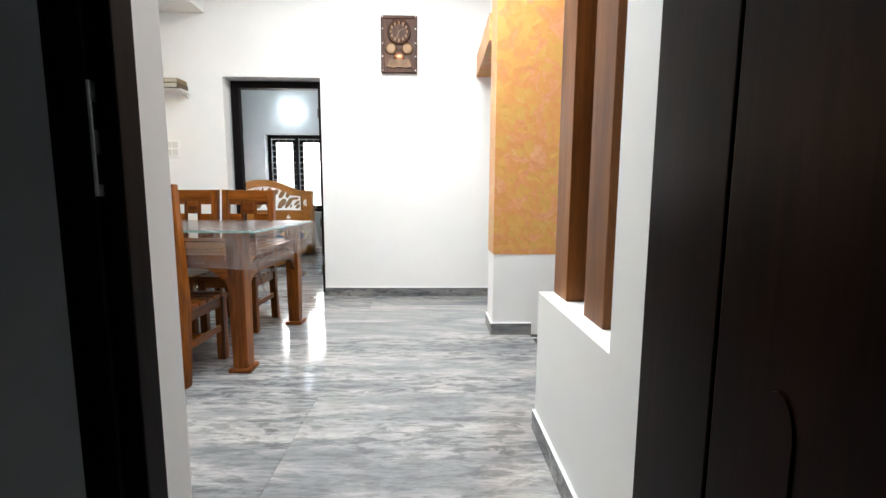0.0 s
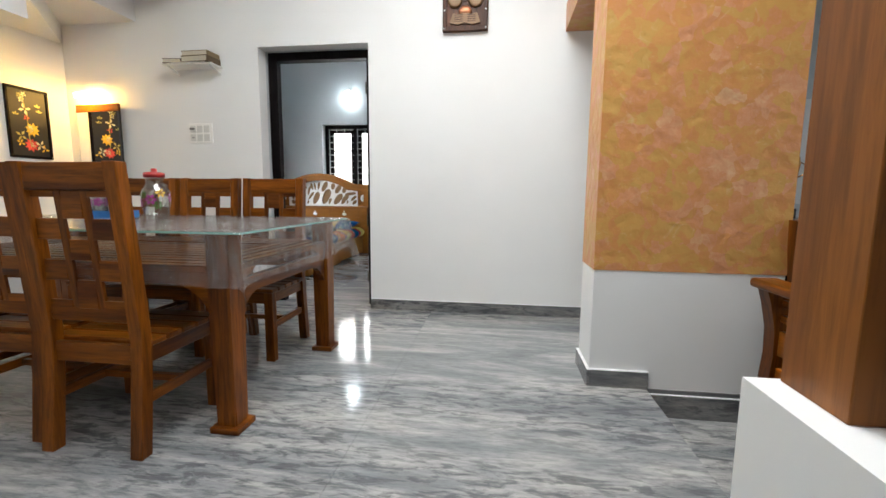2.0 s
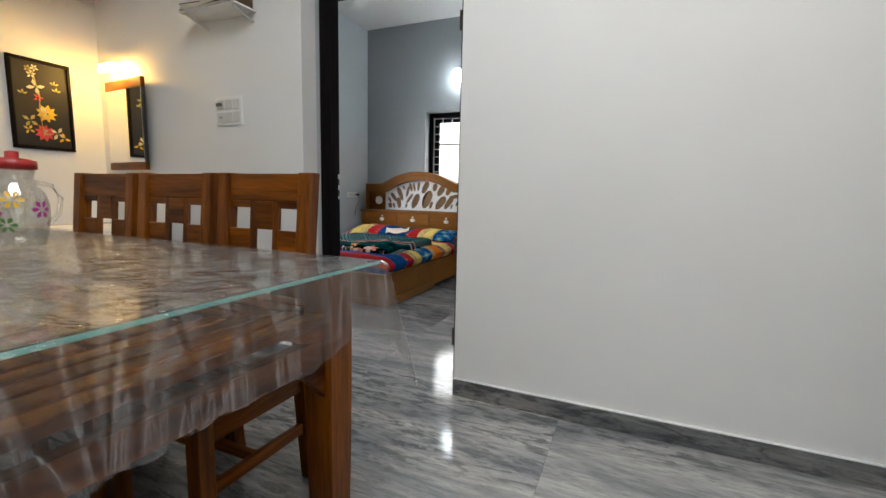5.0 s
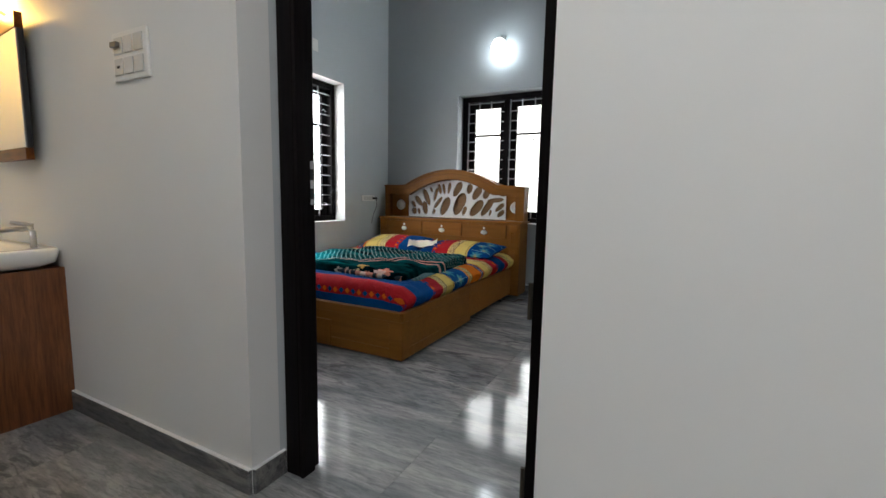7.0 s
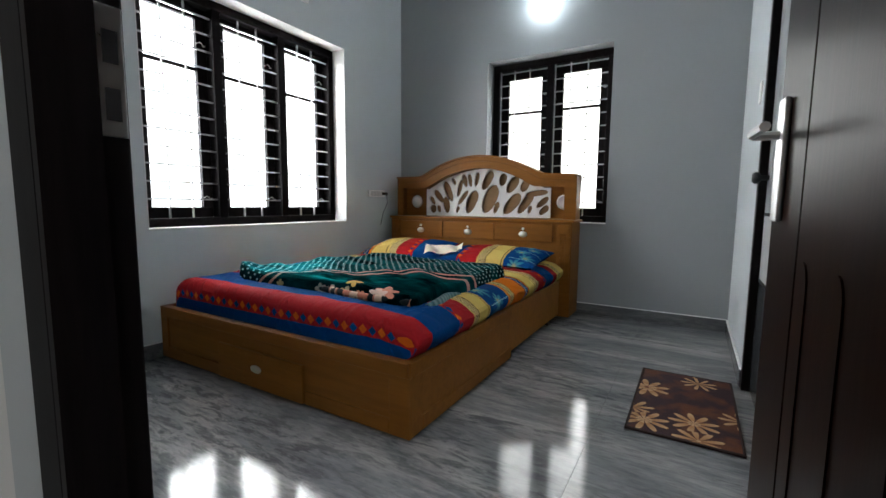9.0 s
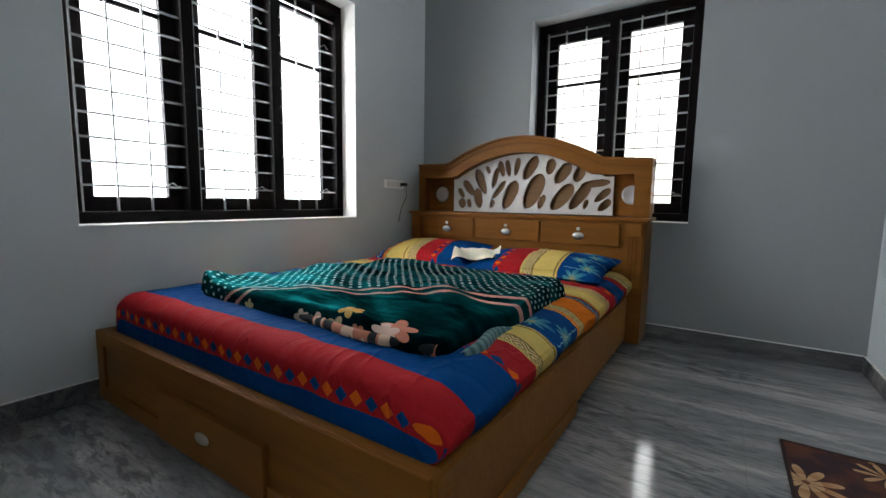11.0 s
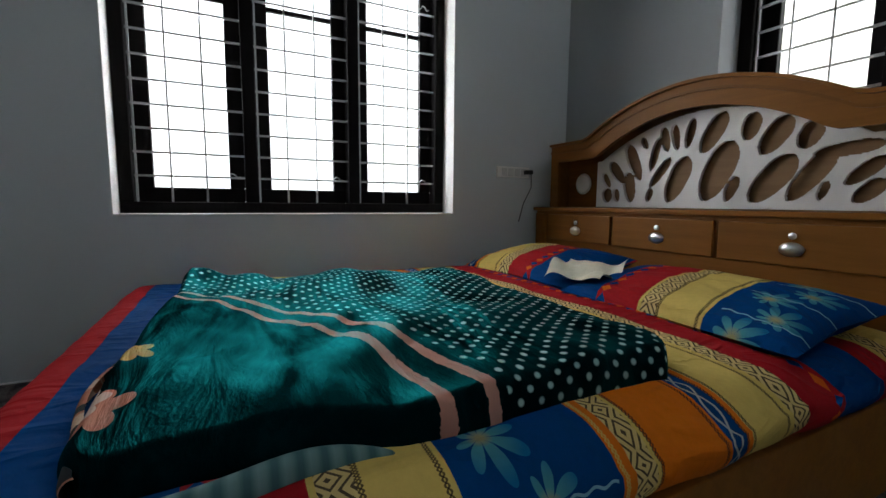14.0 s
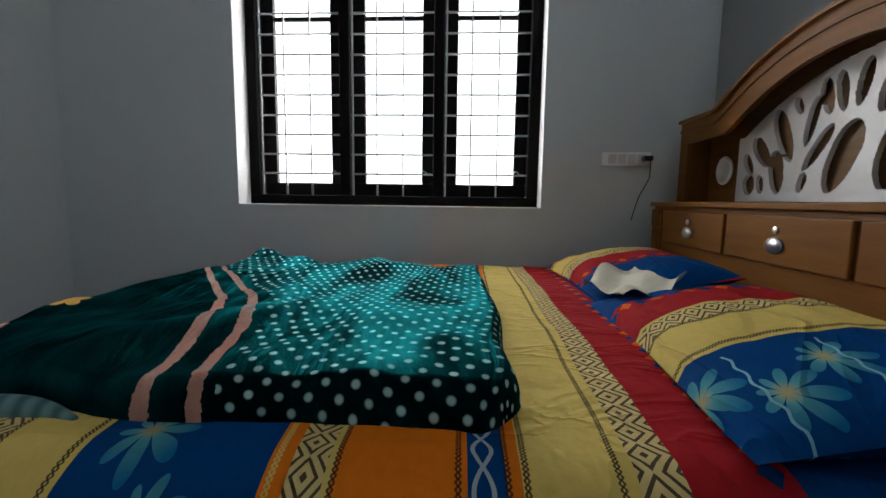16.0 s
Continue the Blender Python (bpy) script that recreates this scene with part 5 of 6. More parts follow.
# ---- dining table ----
TX0, TX1, TY0, TY1, TZ = -3.02, -1.092, 2.855, 4.065, 0.869
table = thing("dining_table", 0, 0, 0, "polished teak dining table with heavy plinth-footed legs", "table")
lx = ((-1.235, -1.135), (TX0 + 0.05, TX0 + 0.15))
ly = ((2.918, 3.018), (3.935, 4.035))
for a, b in lx:
    for c, d in ly:
        bm = bmesh.new()
        cx, cy = (a + b) / 2, (c + d) / 2
        rings = []
        for z, w in ((0.03, 0.046), (0.30, 0.048), (0.60, 0.050), (TZ, 0.052)):
            rings.append([bm.verts.new((cx + i * w, cy + j * w, z)) for i, j in ((-1, -1), (1, -1), (1, 1), (-1, 1))])
        for p_, q_ in zip(rings, rings[1:]):
            for i in range(4):
                bm.faces.new((p_[i], p_[(i + 1) % 4], q_[(i + 1) % 4], q_[i]))
        bm.faces.new(rings[0][::-1])
        bm.faces.new(rings[-1])
        bmesh.ops.bevel(bm, geom=[e for e in bm.edges if abs(e.verts[0].co.z - e.verts[1].co.z) > 0.1], offset=0.006, segments=2, affect="EDGES")
        leg = part("leg", bm, TEAK, table)
        part("plinth", box(cx - 0.068, cx + 0.068, cy - 0.068, cy + 0.068, 0, 0.03, 0.006), TEAK_X, leg)
WZ = 0.735


def apron(a, b, z_top, depth, knee, reach, d0, d1, axis):
    """A rail with a knee curve at both ends."""
    low = []
    for i in range(29):
        t = i / 28
        e = min(t, 1 - t) * (b - a)
        low.append((b + (a - b) * t, z_top - depth - knee * max(0, 1 - e / reach) ** 2))
    return prism([(a, z_top), (b, z_top)] + low, d0, d1, axis)


for y in (2.945, 4.008):
    part("apron", apron(TX0 + 0.14, TX1 - 0.14, WZ - 0.012, 0.07, 0.12, 0.16, y - 0.016, y + 0.016, "y"), TEAK_X, table)
for x in (TX1 - 0.085, TX0 + 0.085):
    part("apron", apron(3.015, 3.935, 0.66, 0.07, 0.11, 0.16, x - 0.018, x + 0.018, "x"), TEAK_Y, table)
    for a, s_ in ((3.015, 1), (3.935, -1)):
        curve = [(a + s_ * (0.02 + 0.13 * math.sin(math.pi / 2 * q / 10)), 0.655 + 0.05 * (1 - math.cos(math.pi / 2 * q / 10)) + 0.018 * q / 10) for q in range(11)]
        part("spandrel", prism([(a, 0.655)] + curve + [(a, 0.723)], x - 0.016, x + 0.016, "x"), TEAK_Y, table)
bx_a, bx_b, by_a, by_b = TX0 + 0.055, TX1 - 0.055, 2.922, 4.03
for ring in range(4):
    o = 0.070 * ring
    xa, xb, ya, yb = bx_a + o, bx_b - o, by_a + o, by_b - o
    cut = 0.095 if ring == 0 else 0.035 if ring == 1 else 0.0
    for q0, q1 in ((ya, ya + 0.054), (yb - 0.054, yb)):
        part("top_board", box(xa + cut, xb - cut, q0, q1, WZ - 0.03, WZ, 0.003, 1), TEAK_X, table)
    for q0, q1 in ((xa, xa + 0.054), (xb - 0.054, xb)):
        part("top_board", box(q0, q1, ya + max(cut, 0.054), yb - max(cut, 0.054), WZ - 0.03, WZ, 0.003, 1), TEAK_Y, table)
y = by_a + 0.284
while y < by_b - 0.32:
    part("top_slat", box(bx_a + 0.285, bx_b - 0.285, y, y + 0.058, WZ - 0.03, WZ, 0.003, 1), TEAK_X, table)
    y += 0.0725
for x in (-2.55, -1.55):
    part("top_bearer", box(x, x + 0.06, by_a + 0.03, by_b - 0.03, WZ - 0.06, WZ - 0.031, 0.003), TEAK_Y, table)
gl = thing("table_glass", 0, 0, TZ, "clear glass sheet lying on the dining table", "glass top")
gx0, gx1, gy0, gy1 = TX0 - 0.02, TX1 + 0.055, TY0 + 0.002, TY1 - 0.028
part("sheet", box(gx0, gx1, gy0, gy1, 0.006, 0.016, 0.002), TABLEGLASS, gl)
EDGEGLASS = plain("ground_glass_edge", (0.16, 0.42, 0.37), 0.15)
for q in ((gx0, gx1, gy0 - 0.0025, gy0 - 0.0005), (gx0, gx1, gy1 + 0.0005, gy1 + 0.0025), (gx0 - 0.0025, gx0 - 0.0005, gy0, gy1), (gx1 + 0.0005, gx1 + 0.0025, gy0, gy1)):
    part("ground_edge", box(*q, 0.0068, 0.0152), EDGEGLASS, gl, "pale sea-green glass edge")


# clear plastic cover hanging over the edges
def film_sheet():
    nx, ny = 150, 110
    drop = 0.25
    LX, LY = TX1 - TX0 + 0.086, TY1 - TY0 - 0.014
    z0 = TZ + 0.0185

    def f(u, v):
        s, t = u * (LX + 2 * drop) - drop, v * (LY + 2 * drop) - drop
        ox = -s if s < 0 else s - LX if s > LX else 0
        oy = -t if t < 0 else t - LY if t > LY else 0
        x = TX0 - 0.026 + min(max(s, 0), LX)
        y = TY0 - 0.008 + min(max(t, 0), LY)
        wob = noise.noise(Vector((s * 5, t * 5, 1)))
        if ox > 0 and oy > 0:
            d = max(ox, oy) * 1.05 + 0.85 * min(ox, oy)
            out = 0.012 + 0.30 * min(ox, oy)
            x += out * (1 if s > 0 else -1)
            y += out * (1 if t > 0 else -1)
        else:
            d = ox + oy
            if ox > 0:
                x += (0.004 + 0.16 * d * (0.1 + 0.9 * abs(noise.noise(Vector((t * 11, 0, 4)))))) * (1 if s > 0 else -1)
            if oy > 0:
                y += (0.004 + 0.16 * d * (0.1 + 0.9 * abs(noise.noise(Vector((s * 11, 3, 4)))))) * (1 if t > 0 else -1)
        if d > 0:
            d *= 0.86 + 0.22 * noise.noise(Vector((s * 2.2, t * 2.2, 9)))
            x += 0.012 * wob * min(1, d * 8)
            y += 0.012 * noise.noise(Vector((s * 6, t * 6, 6))) * min(1, d * 8)
        return Vector((x, y, z0 - d + (0.0012 * wob if d <= 0 else 0)))
    return sheet_grid(nx, ny, f, lambda u, v: (u, v))


film_ob = raw("table_cover", film_sheet(), FILM)
film_ob.visible_shadow = False
tagged(film_ob, "wrinkled clear plastic cover draped over the dining table", "table cover")


# ---- chairs ----
def chair(x, y, rz, label):
    """A slatted teak chair in its own axes: seat centre at the origin, back on -y."""
    c = thing("dining_chair", x, y, 0, label, "chair", "chairs round the table", rz)
    w, d, sh, th = 0.452, 0.47, 0.465, 1.148
    for s in (-1, 1):
        bm = bmesh.new()
        rings = []
        for z, off in ((0, -0.03), (0.30, 0.0), (sh, 0.012), (0.8, -0.012), (th, -0.045)):
            xx = s * (w / 2 - 0.0275)
            yy = -d / 2 + 0.026 + off
            rings.append([bm.verts.new((xx + i * 0.0275, yy + j * 0.026, z)) for i, j in ((-1, -1), (1, -1), (1, 1), (-1, 1))])
        for p_, q_ in zip(rings, rings[1:]):
            for i in range(4):
                bm.faces.new((p_[i], p_[(i + 1) % 4], q_[(i + 1) % 4], q_[i]))
        bm.faces.new(rings[0][::-1])
        bm.faces.new(rings[-1])
        bmesh.ops.bevel(bm, geom=bm.edges[:], offset=0.003, segments=1, affect="EDGES")
        part("back_leg", bm, TEAK, c)
        part("front_leg", box(s * (w / 2 - 0.0275) - 0.0275, s * (w / 2 - 0.0275) + 0.0275, d / 2 - 0.05, d / 2, 0, sh - 0.03, 0.003), TEAK, c)
        part("side_rail", box(s * (w / 2 - 0.0275) - 0.012, s * (w / 2 - 0.0275) + 0.012, -d / 2 + 0.05, d / 2 - 0.05, sh - 0.10, sh - 0.03, 0.002), TEAK_Y, c)
        part("stretcher", box(s * (w / 2 - 0.0275) - 0.010, s * (w / 2 - 0.0275) + 0.010, -d / 2 + 0.05, d / 2 - 0.05, 0.20, 0.24, 0.002), TEAK_Y, c)
    part("front_rail", box(-w / 2 + 0.05, w / 2 - 0.05, d / 2 - 0.04, d / 2 - 0.015, sh - 0.10, sh - 0.03, 0.002), TEAK_X, c)
    part("back_rail", box(-w / 2 + 0.05, w / 2 - 0.05, -d / 2 + 0.022, -d / 2 + 0.047, sh - 0.10, sh - 0.02, 0.002), TEAK_X, c)
    part("cross_stretcher", box(-w / 2 + 0.035, w / 2 - 0.035, 0.0, 0.025, 0.205, 0.235, 0.002), TEAK_X, c)
    n = 5
    for k in range(n):
        y0 = -d / 2 + 0.055 + k * (d - 0.045) / n
        part("seat_slat", box(-w / 2 - 0.004, w / 2 + 0.004, y0, y0 + (d - 0.045) / n - 0.008, sh - 0.03, sh - 0.006, 0.004, 1), TEAK_X, c)
    # back lattice, leaning with the legs
    def lean(z):
        return -d / 2 + 0.026 + (0.012 + (z - sh) / (0.8 - sh) * -0.024 if z < 0.8 else -0.012 + (z - 0.8) / (th - 0.8) * -0.033)
    part("top_rail", box(-w / 2 + 0.053, w / 2 - 0.053, lean(th) - 0.014, lean(th) + 0.018, th - 0.105, th - 0.003, 0.004), TEAK_X, c)
    part("bottom_rail", box(-w / 2 + 0.053, w / 2 - 0.053, lean(0.55) - 0.012, lean(0.55) + 0.012, 0.535, 0.59, 0.003), TEAK_X, c)
    inner = (w - 0.11) / 3
    for k in (1, 2):
        xx = -w / 2 + 0.055 + k * inner
        bm = bmesh.new()
        a = [bm.verts.new((xx + i * 0.014, lean(z) + j * 0.006, z)) for z in (0.585, th - 0.1) for i, j in ((-1, -1), (1, -1), (1, 1), (-1, 1))]
        for q in ((0, 1, 2, 3), (7, 6, 5, 4), (0, 4, 5, 1), (1, 5, 6, 2), (2, 6, 7, 3), (3, 7, 4, 0)):
            bm.faces.new([a[i] for i in q])
        part("back_slat", bm, TEAK, c)
    for col in range(3):
        x0 = -w / 2 + 0.055 + col * inner + (0.0135 if col else 0)
        x1 = -w / 2 + 0.055 + (col + 1) * inner - (0.0135 if col < 2 else 0)
        spans = ((0.938, 1.044), (0.778, 0.858), (0.586, 0.698)) if col == 1 else ((1.018, 1.044), (0.858, 0.938), (0.698, 0.778), (0.586, 0.618))
        for z0, z1 in spans:
            z = (z0 + z1) / 2
            part("back_bar", box(x0, x1, lean(z) - 0.008, lean(z) + 0.008, z0, z1, 0.002, 1), TEAK_X, c)
    return c


ch = chair(-1.605, 2.95, 0, "slatted teak dining chair with a lattice back, pushed towards the table")
copy_thing(ch, pose(-2.11, 3.0, 0))
copy_thing(ch, pose(-2.69, 3.02, 0))
for x in (-1.622, -2.112, -2.60):
    copy_thing(ch, pose(x, 3.935, 0, 0, 0, 180))


# ---- on the table ----
MAGENTA = plain("magenta_enamel", (0.35, 0.02, 0.25), 0.35)
YELLOWE = plain("yellow_enamel", (0.65, 0.4, 0.03), 0.35)
GREENE = plain("green_enamel", (0.06, 0.18, 0.04), 0.35)
REDP = plain("red_plastic", (0.35, 0.02, 0.02), 0.35)
BLUEP = plain("blue_plastic", (0.02, 0.16, 0.45), 0.35)
WATER = clear_sheet("jug_glass", (0.96, 0.97, 0.965), 0.04, 0.02, 0.12)
TOPZ = TZ + 0.0205


def bloom(r_at, z, ang, size, petals):
    """A flat painted flower on a round vessel's side."""
    bm = bmesh.new()
    for k in range(petals):
        a0 = 2 * math.pi * k / petals
        pts = []
        for rr, da in ((0.15, 0), (0.7, -0.35), (1.0, 0), (0.7, 0.35)):
            dx, dz = rr * size * math.cos(a0 + da), rr * size * math.sin(a0 + da)
            r = r_at(z + dz) + 0.0012
            th = ang + dx / r
            pts.append(bm.verts.new((r * math.cos(th), r * math.sin(th), z + dz)))
        bm.faces.new(pts)
    return bm


def radius_of(profile):
    def f(z):
        for (r0, z0), (r1, z1) in zip(profile, profile[1:]):
            if z1 > z0 and z0 <= z <= z1:
                return r0 + (r1 - r0) * (z - z0) / (z1 - z0)
        return profile[-1][0]
    return f


jug_prof = [(0.045, 0), (0.06, 0.006), (0.067, 0.036), (0.076, 0.09), (0.077, 0.135), (0.067, 0.171), (0.048, 0.194), (0.043, 0.212), (0.052, 0.248)]
jug = thing("glass_jug", -2.09, 3.65, TOPZ, "glass water jug with painted flowers and a red lid", "jug")
part("body", joined(turned(jug_prof, 32, False), turned([(r - 0.004, max(z, 0.008)) for r, z in jug_prof], 32, False), turned([(0.0005, 0.0), (0.045, 0)], 32, False)), WATER, jug, "", True)
part("handle", tube([(0.0, 0.047, 0.203), (0.0, 0.09, 0.194), (0.0, 0.113, 0.153), (0.0, 0.104, 0.10), (0.0, 0.074, 0.068)], 0.008, 10), WATER, jug, "", True)
lid = part("lid", turned([(0.047, 0.239), (0.056, 0.242), (0.056, 0.266), (0.04, 0.272), (0.016, 0.274), (0.016, 0.292), (0.006, 0.295)], 28), REDP, jug, "red plastic lid", True)
jr = radius_of(jug_prof)
for k, (z, a, s, mt) in enumerate(((0.11, -1.2, 0.034, MAGENTA), (0.15, -0.5, 0.03, YELLOWE), (0.09, -2.2, 0.03, MAGENTA), (0.075, -0.7, 0.026, GREENE), (0.12, 0.4, 0.03, MAGENTA), (0.14, -1.8, 0.024, GREENE))):
    part("painted_flower", bloom(jr, z, a, s, 6), mt, jug)
tray = thing("glass_holder", -2.30, 3.52, TOPZ, "blue plastic holder for drinking glasses", "holder")
part("tray", joined(box(-0.13, 0.13, -0.09, 0.09, 0, 0.008, 0.003), boxes([(-0.13, 0.13, -0.09, -0.084, 0.008, 0.045), (-0.13, 0.13, 0.084, 0.09, 0.008, 0.045), (-0.13, -0.124, -0.084, 0.084, 0.008, 0.045), (0.124, 0.13, -0.084, 0.084, 0.008, 0.045)])), BLUEP, tray)
gprof = [(0.038, 0), (0.039, 0.004), (0.036, 0.05), (0.032, 0.11), (0.030, 0.168)]
tumbler = thing("drinking_glass", -2.38, 3.48, TOPZ + 0.009, "upturned drinking glass painted with magenta flowers, in the blue holder", "glass", "glasses in the holder")
part("bowl", joined(turned(gprof, 24, False), turned([(r - 0.003, max(z, 0.006)) for r, z in gprof], 24, False), turned([(0.0005, 0.168), (0.030, 0.168)], 24, False)), WATER, tumbler, "", True)
gr = radius_of(gprof)
for a, mt in ((-1.6, MAGENTA), (0.2, MAGENTA), (1.9, MAGENTA)):
    part("painted_flower", bloom(gr, 0.085, a, 0.026, 5), mt, tumbler)
part("base_rim", turned([(0.027, 0.163), (0.0325, 0.166), (0.0325, 0.171), (0.027, 0.172)], 24), BLACKP, tumbler)
for i in range(3):
    for j in range(2):
        if i or j:
            copy_thing(tumbler, pose(-2.38 + 0.08 * i, 3.48 + 0.08 * j, TOPZ + 0.009, 0, 0, 37 * i + 20 * j))

# ---- hall walls ----
# carved clock
clk = thing("wall_clock", -0.353, NORTH, 2.385, "carved dark wooden wall clock with a dial and an open book", "clock")
CARVED = wood("carved_brown_wood", (0.05, 0.016, 0.006), (0.12, 0.042, 0.016), "z", 0.45, 1.0, 0.0, 0.25)
GOLD = plain("aged_gilding", (0.16, 0.085, 0.035), 0.4, 0.3)
part("board", box(-0.187, 0.187, -0.035, 0, 0, 0.567, 0.005), CARVED, clk)
part("raised_border", boxes([(-0.18, 0.18, -0.047, -0.035, 0.0, 0.035), (-0.18, 0.18, -0.047, -0.035, 0.532, 0.562), (-0.18, -0.15, -0.047, -0.035, 0.035, 0.532), (0.15, 0.18, -0.047, -0.035, 0.035, 0.532), (-0.15, 0.15, -0.043, -0.035, 0.225, 0.245)], 0.003), CARVED, clk)
dial = part("dial", moved(turned([(0.12, 0), (0.125, 0.012), (0.105, 0.018), (0.10, 0.008), (0.06, 0.012), (0.02, 0.014)], 40), pose(0, -0.036, 0.40, 90)), CARVED, clk, "round dark dial", True)
for k in range(12):
    a = 2 * math.pi * k / 12
    part("numeral", moved(box(-0.009, 0.009, -0.004, 0, -0.015, 0.015, 0.001, 1), pose(0.085 * math.sin(a), -0.055, 0.40 + 0.085 * math.cos(a))), GOLD, dial)
for a, ln in ((60, 0.05), (200, 0.075)):
    part("clock_arm", moved(box(-0.003, 0.003, -0.003, 0, 0, ln), pose(0, -0.062, 0.40, 0, a, 0)), GOLD, dial)
for sx in (-0.085, 0.085):
    part("medallion", moved(turned([(0.055, 0), (0.06, 0.008), (0.045, 0.014), (0.02, 0.012)], 28), pose(sx, -0.036, 0.235, 90)), GOLD, clk, "round gilt medallion", True)
book_pts = [(-0.125, 0.06), (-0.06, 0.045), (0, 0.06), (0.06, 0.045), (0.125, 0.06), (0.10, 0.135), (0.05, 0.125), (0, 0.14), (-0.05, 0.125), (-0.10, 0.135)]
bk = part("carved_book", prism(book_pts, -0.052, -0.035), GOLD, clk, "carved open book")
for k in range(4):
    for s in (-1, 1):
        part("line", boxes([(s * 0.052 - 0.035, s * 0.052 + 0.035, -0.055, -0.052, 0.068 + 0.016 * k, 0.074 + 0.016 * k)]), CARVED, bk)
part("dome", moved(turned([(0.055, 0), (0.05, 0.02), (0.03, 0.035), (0.005, 0.04)], 24), pose(0, -0.036, 0.155, 90) @ Matrix.Diagonal((1, 0.75, 0.5, 1))), plain("copper", (0.5, 0.2, 0.1), 0.35, 0.6), clk, "copper dome", True)
for sx in (-0.17, 0.17):
    for z in (0.02, 0.16, 0.29, 0.43, 0.55):
        part("stud", moved(turned([(0.007, 0), (0.006, 0.004), (0.001, 0.006)], 10), pose(sx, -0.047, z, 90)), PLASTIC, clk)

# glass shelf with books
shelf = thing("wall_shelf", -2.78, NORTH, 2.16, "small white shelf on steel brackets", "shelf")
part("board", box(-0.235, 0.235, -0.165, 0, 0.0, 0.012, 0.003), PLASTIC, shelf)
for sx in (-0.19, 0.21):
    part("bracket", tube([(sx, -0.001, -0.05), (sx, -0.02, -0.045), (sx, -0.15, -0.006)], 0.007, 8), STEEL, shelf)
runner = raw("shelf_paper", sheet_grid(14, 10, lambda u, v: Vector((-3.01 + 0.475 * u, NORTH - 0.18 + 0.175 * v, 2.1745 - (0.035 * (0.25 - u) * 4 * 0.3 if u < 0.25 else 0.0) - (0.05 * (u - 0.86) * 3 if u > 0.86 else 0))), lambda u, v: (u, v)), PLASTIC)
tagged(runner, "white paper lining curling over the shelf edge", "shelf lining")


def book(x, y, z, w, d, h, rz, cover, label):
    b = thing("book", x, y, z, label, "book", "books on the shelf", rz)
    part("cover", boxes([(-w / 2, w / 2, -d / 2, d / 2, 0, 0.004), (-w / 2, w / 2, -d / 2, d / 2, h - 0.004, h), (w / 2 - 0.005, w / 2, -d / 2, d / 2, 0.004, h - 0.004)]), cover, b)
    part("pages", box(-w / 2 + 0.004, w / 2 - 0.006, -d / 2 + 0.003, d / 2 - 0.003, 0.0045, h - 0.0045), plain("paper_edge", (0.55, 0.5, 0.4), 0.8, 0, 0.2, 300), b)


BROWNC = plain("brown_book_cloth", (0.08, 0.05, 0.02), 0.6)
book(-2.69, NORTH - 0.095, 2.177, 0.26, 0.17, 0.05, -4, BROWNC, "thick brown book lying on the shelf")
book(-2.69, NORTH - 0.095, 2.2275, 0.25, 0.16, 0.042, -2, plain("tan_book_cloth", (0.2, 0.14, 0.07), 0.6), "tan book lying on another book")
book(-2.93, NORTH - 0.095, 2.177, 0.17, 0.13, 0.038, 6, plain("maroon_book_cloth", (0.05, 0.012, 0.03), 0.6), "dark maroon book lying on the shelf")

# switch board
sb = thing("switchboard", -2.797, NORTH, 1.592, "white switch plate with two rows of switches and sockets", "switch")
part("plate", box(-0.118, 0.118, -0.012, 0, -0.09, 0.09, 0.004), PLASTIC, sb)
for i in range(3):
    for j in range(2):
        part("switch", box(-0.098 + i * 0.068, -0.04 + i * 0.068, -0.018, -0.012, -0.07 + j * 0.078, -0.008 + j * 0.078, 0.003), SWITCHP, sb)
part("plug", box(-0.092, -0.05, -0.035, -0.018, 0.03, 0.05, 0.003), plain("grey_plastic", (0.15, 0.14, 0.13), 0.4), sb, "small grey plug")
part("socket_hole", boxes([(-0.078 + 0.008 * k, -0.074 + 0.008 * k, -0.0195, -0.018, -0.045, -0.035) for k in range(3)]), BLACKP, sb)

# mirror with lamp
mirror_mat, mn_, ml_, mp_ = material("mirror_silver")
mp_.inputs["Metallic"].default_value, mp_.inputs["Roughness"].default_value = 1.0, 0.02
mp_.inputs["Base Color"].default_value = (0.86, 0.87, 0.86, 1)
mir = thing("wall_mirror", -3.82, NORTH - 0.022, 1.22, "wall mirror with wooden rails under a lit lamp", "mirror", rz=-5)
part("backing", box(-0.245, 0.245, -0.022, 0, 0, 0.64, 0.002), BLACKP, mir)
part("silvered_glass", box(-0.242, 0.236, -0.027, -0.022, 0.052, 0.575), mirror_mat, mir, "silvered glass")
part("rail", box(-0.247, 0.247, -0.03, 0, 0.575, 0.645, 0.003), TEAK_X, mir)
part("rail", box(-0.247, 0.247, -0.03, 0, -0.004, 0.05, 0.003), TEAK_X, mir)
ml = thing("mirror_lamp", -3.88, NORTH, 1.90, "glowing warm lamp above the mirror", "lamp")
part("arm", tube([(0, 0, 0.02), (0, -0.06, 0.05), (0, -0.10, 0.03)], 0.008), STEEL, ml)
part("tube_light", moved(tube([(-0.09, 0, 0), (0.09, 0, 0)], 0.02, 14), pose(0, -0.105, 0.03)), glow("warm_lamp", (1.0, 0.58, 0.13), 140), ml, "warm glowing tube", True)
part("hood", moved(joined(boxes([(-0.10, 0.10, -0.14, -0.07, 0.055, 0.06)])), pose(0, 0, 0)), STEEL, ml)

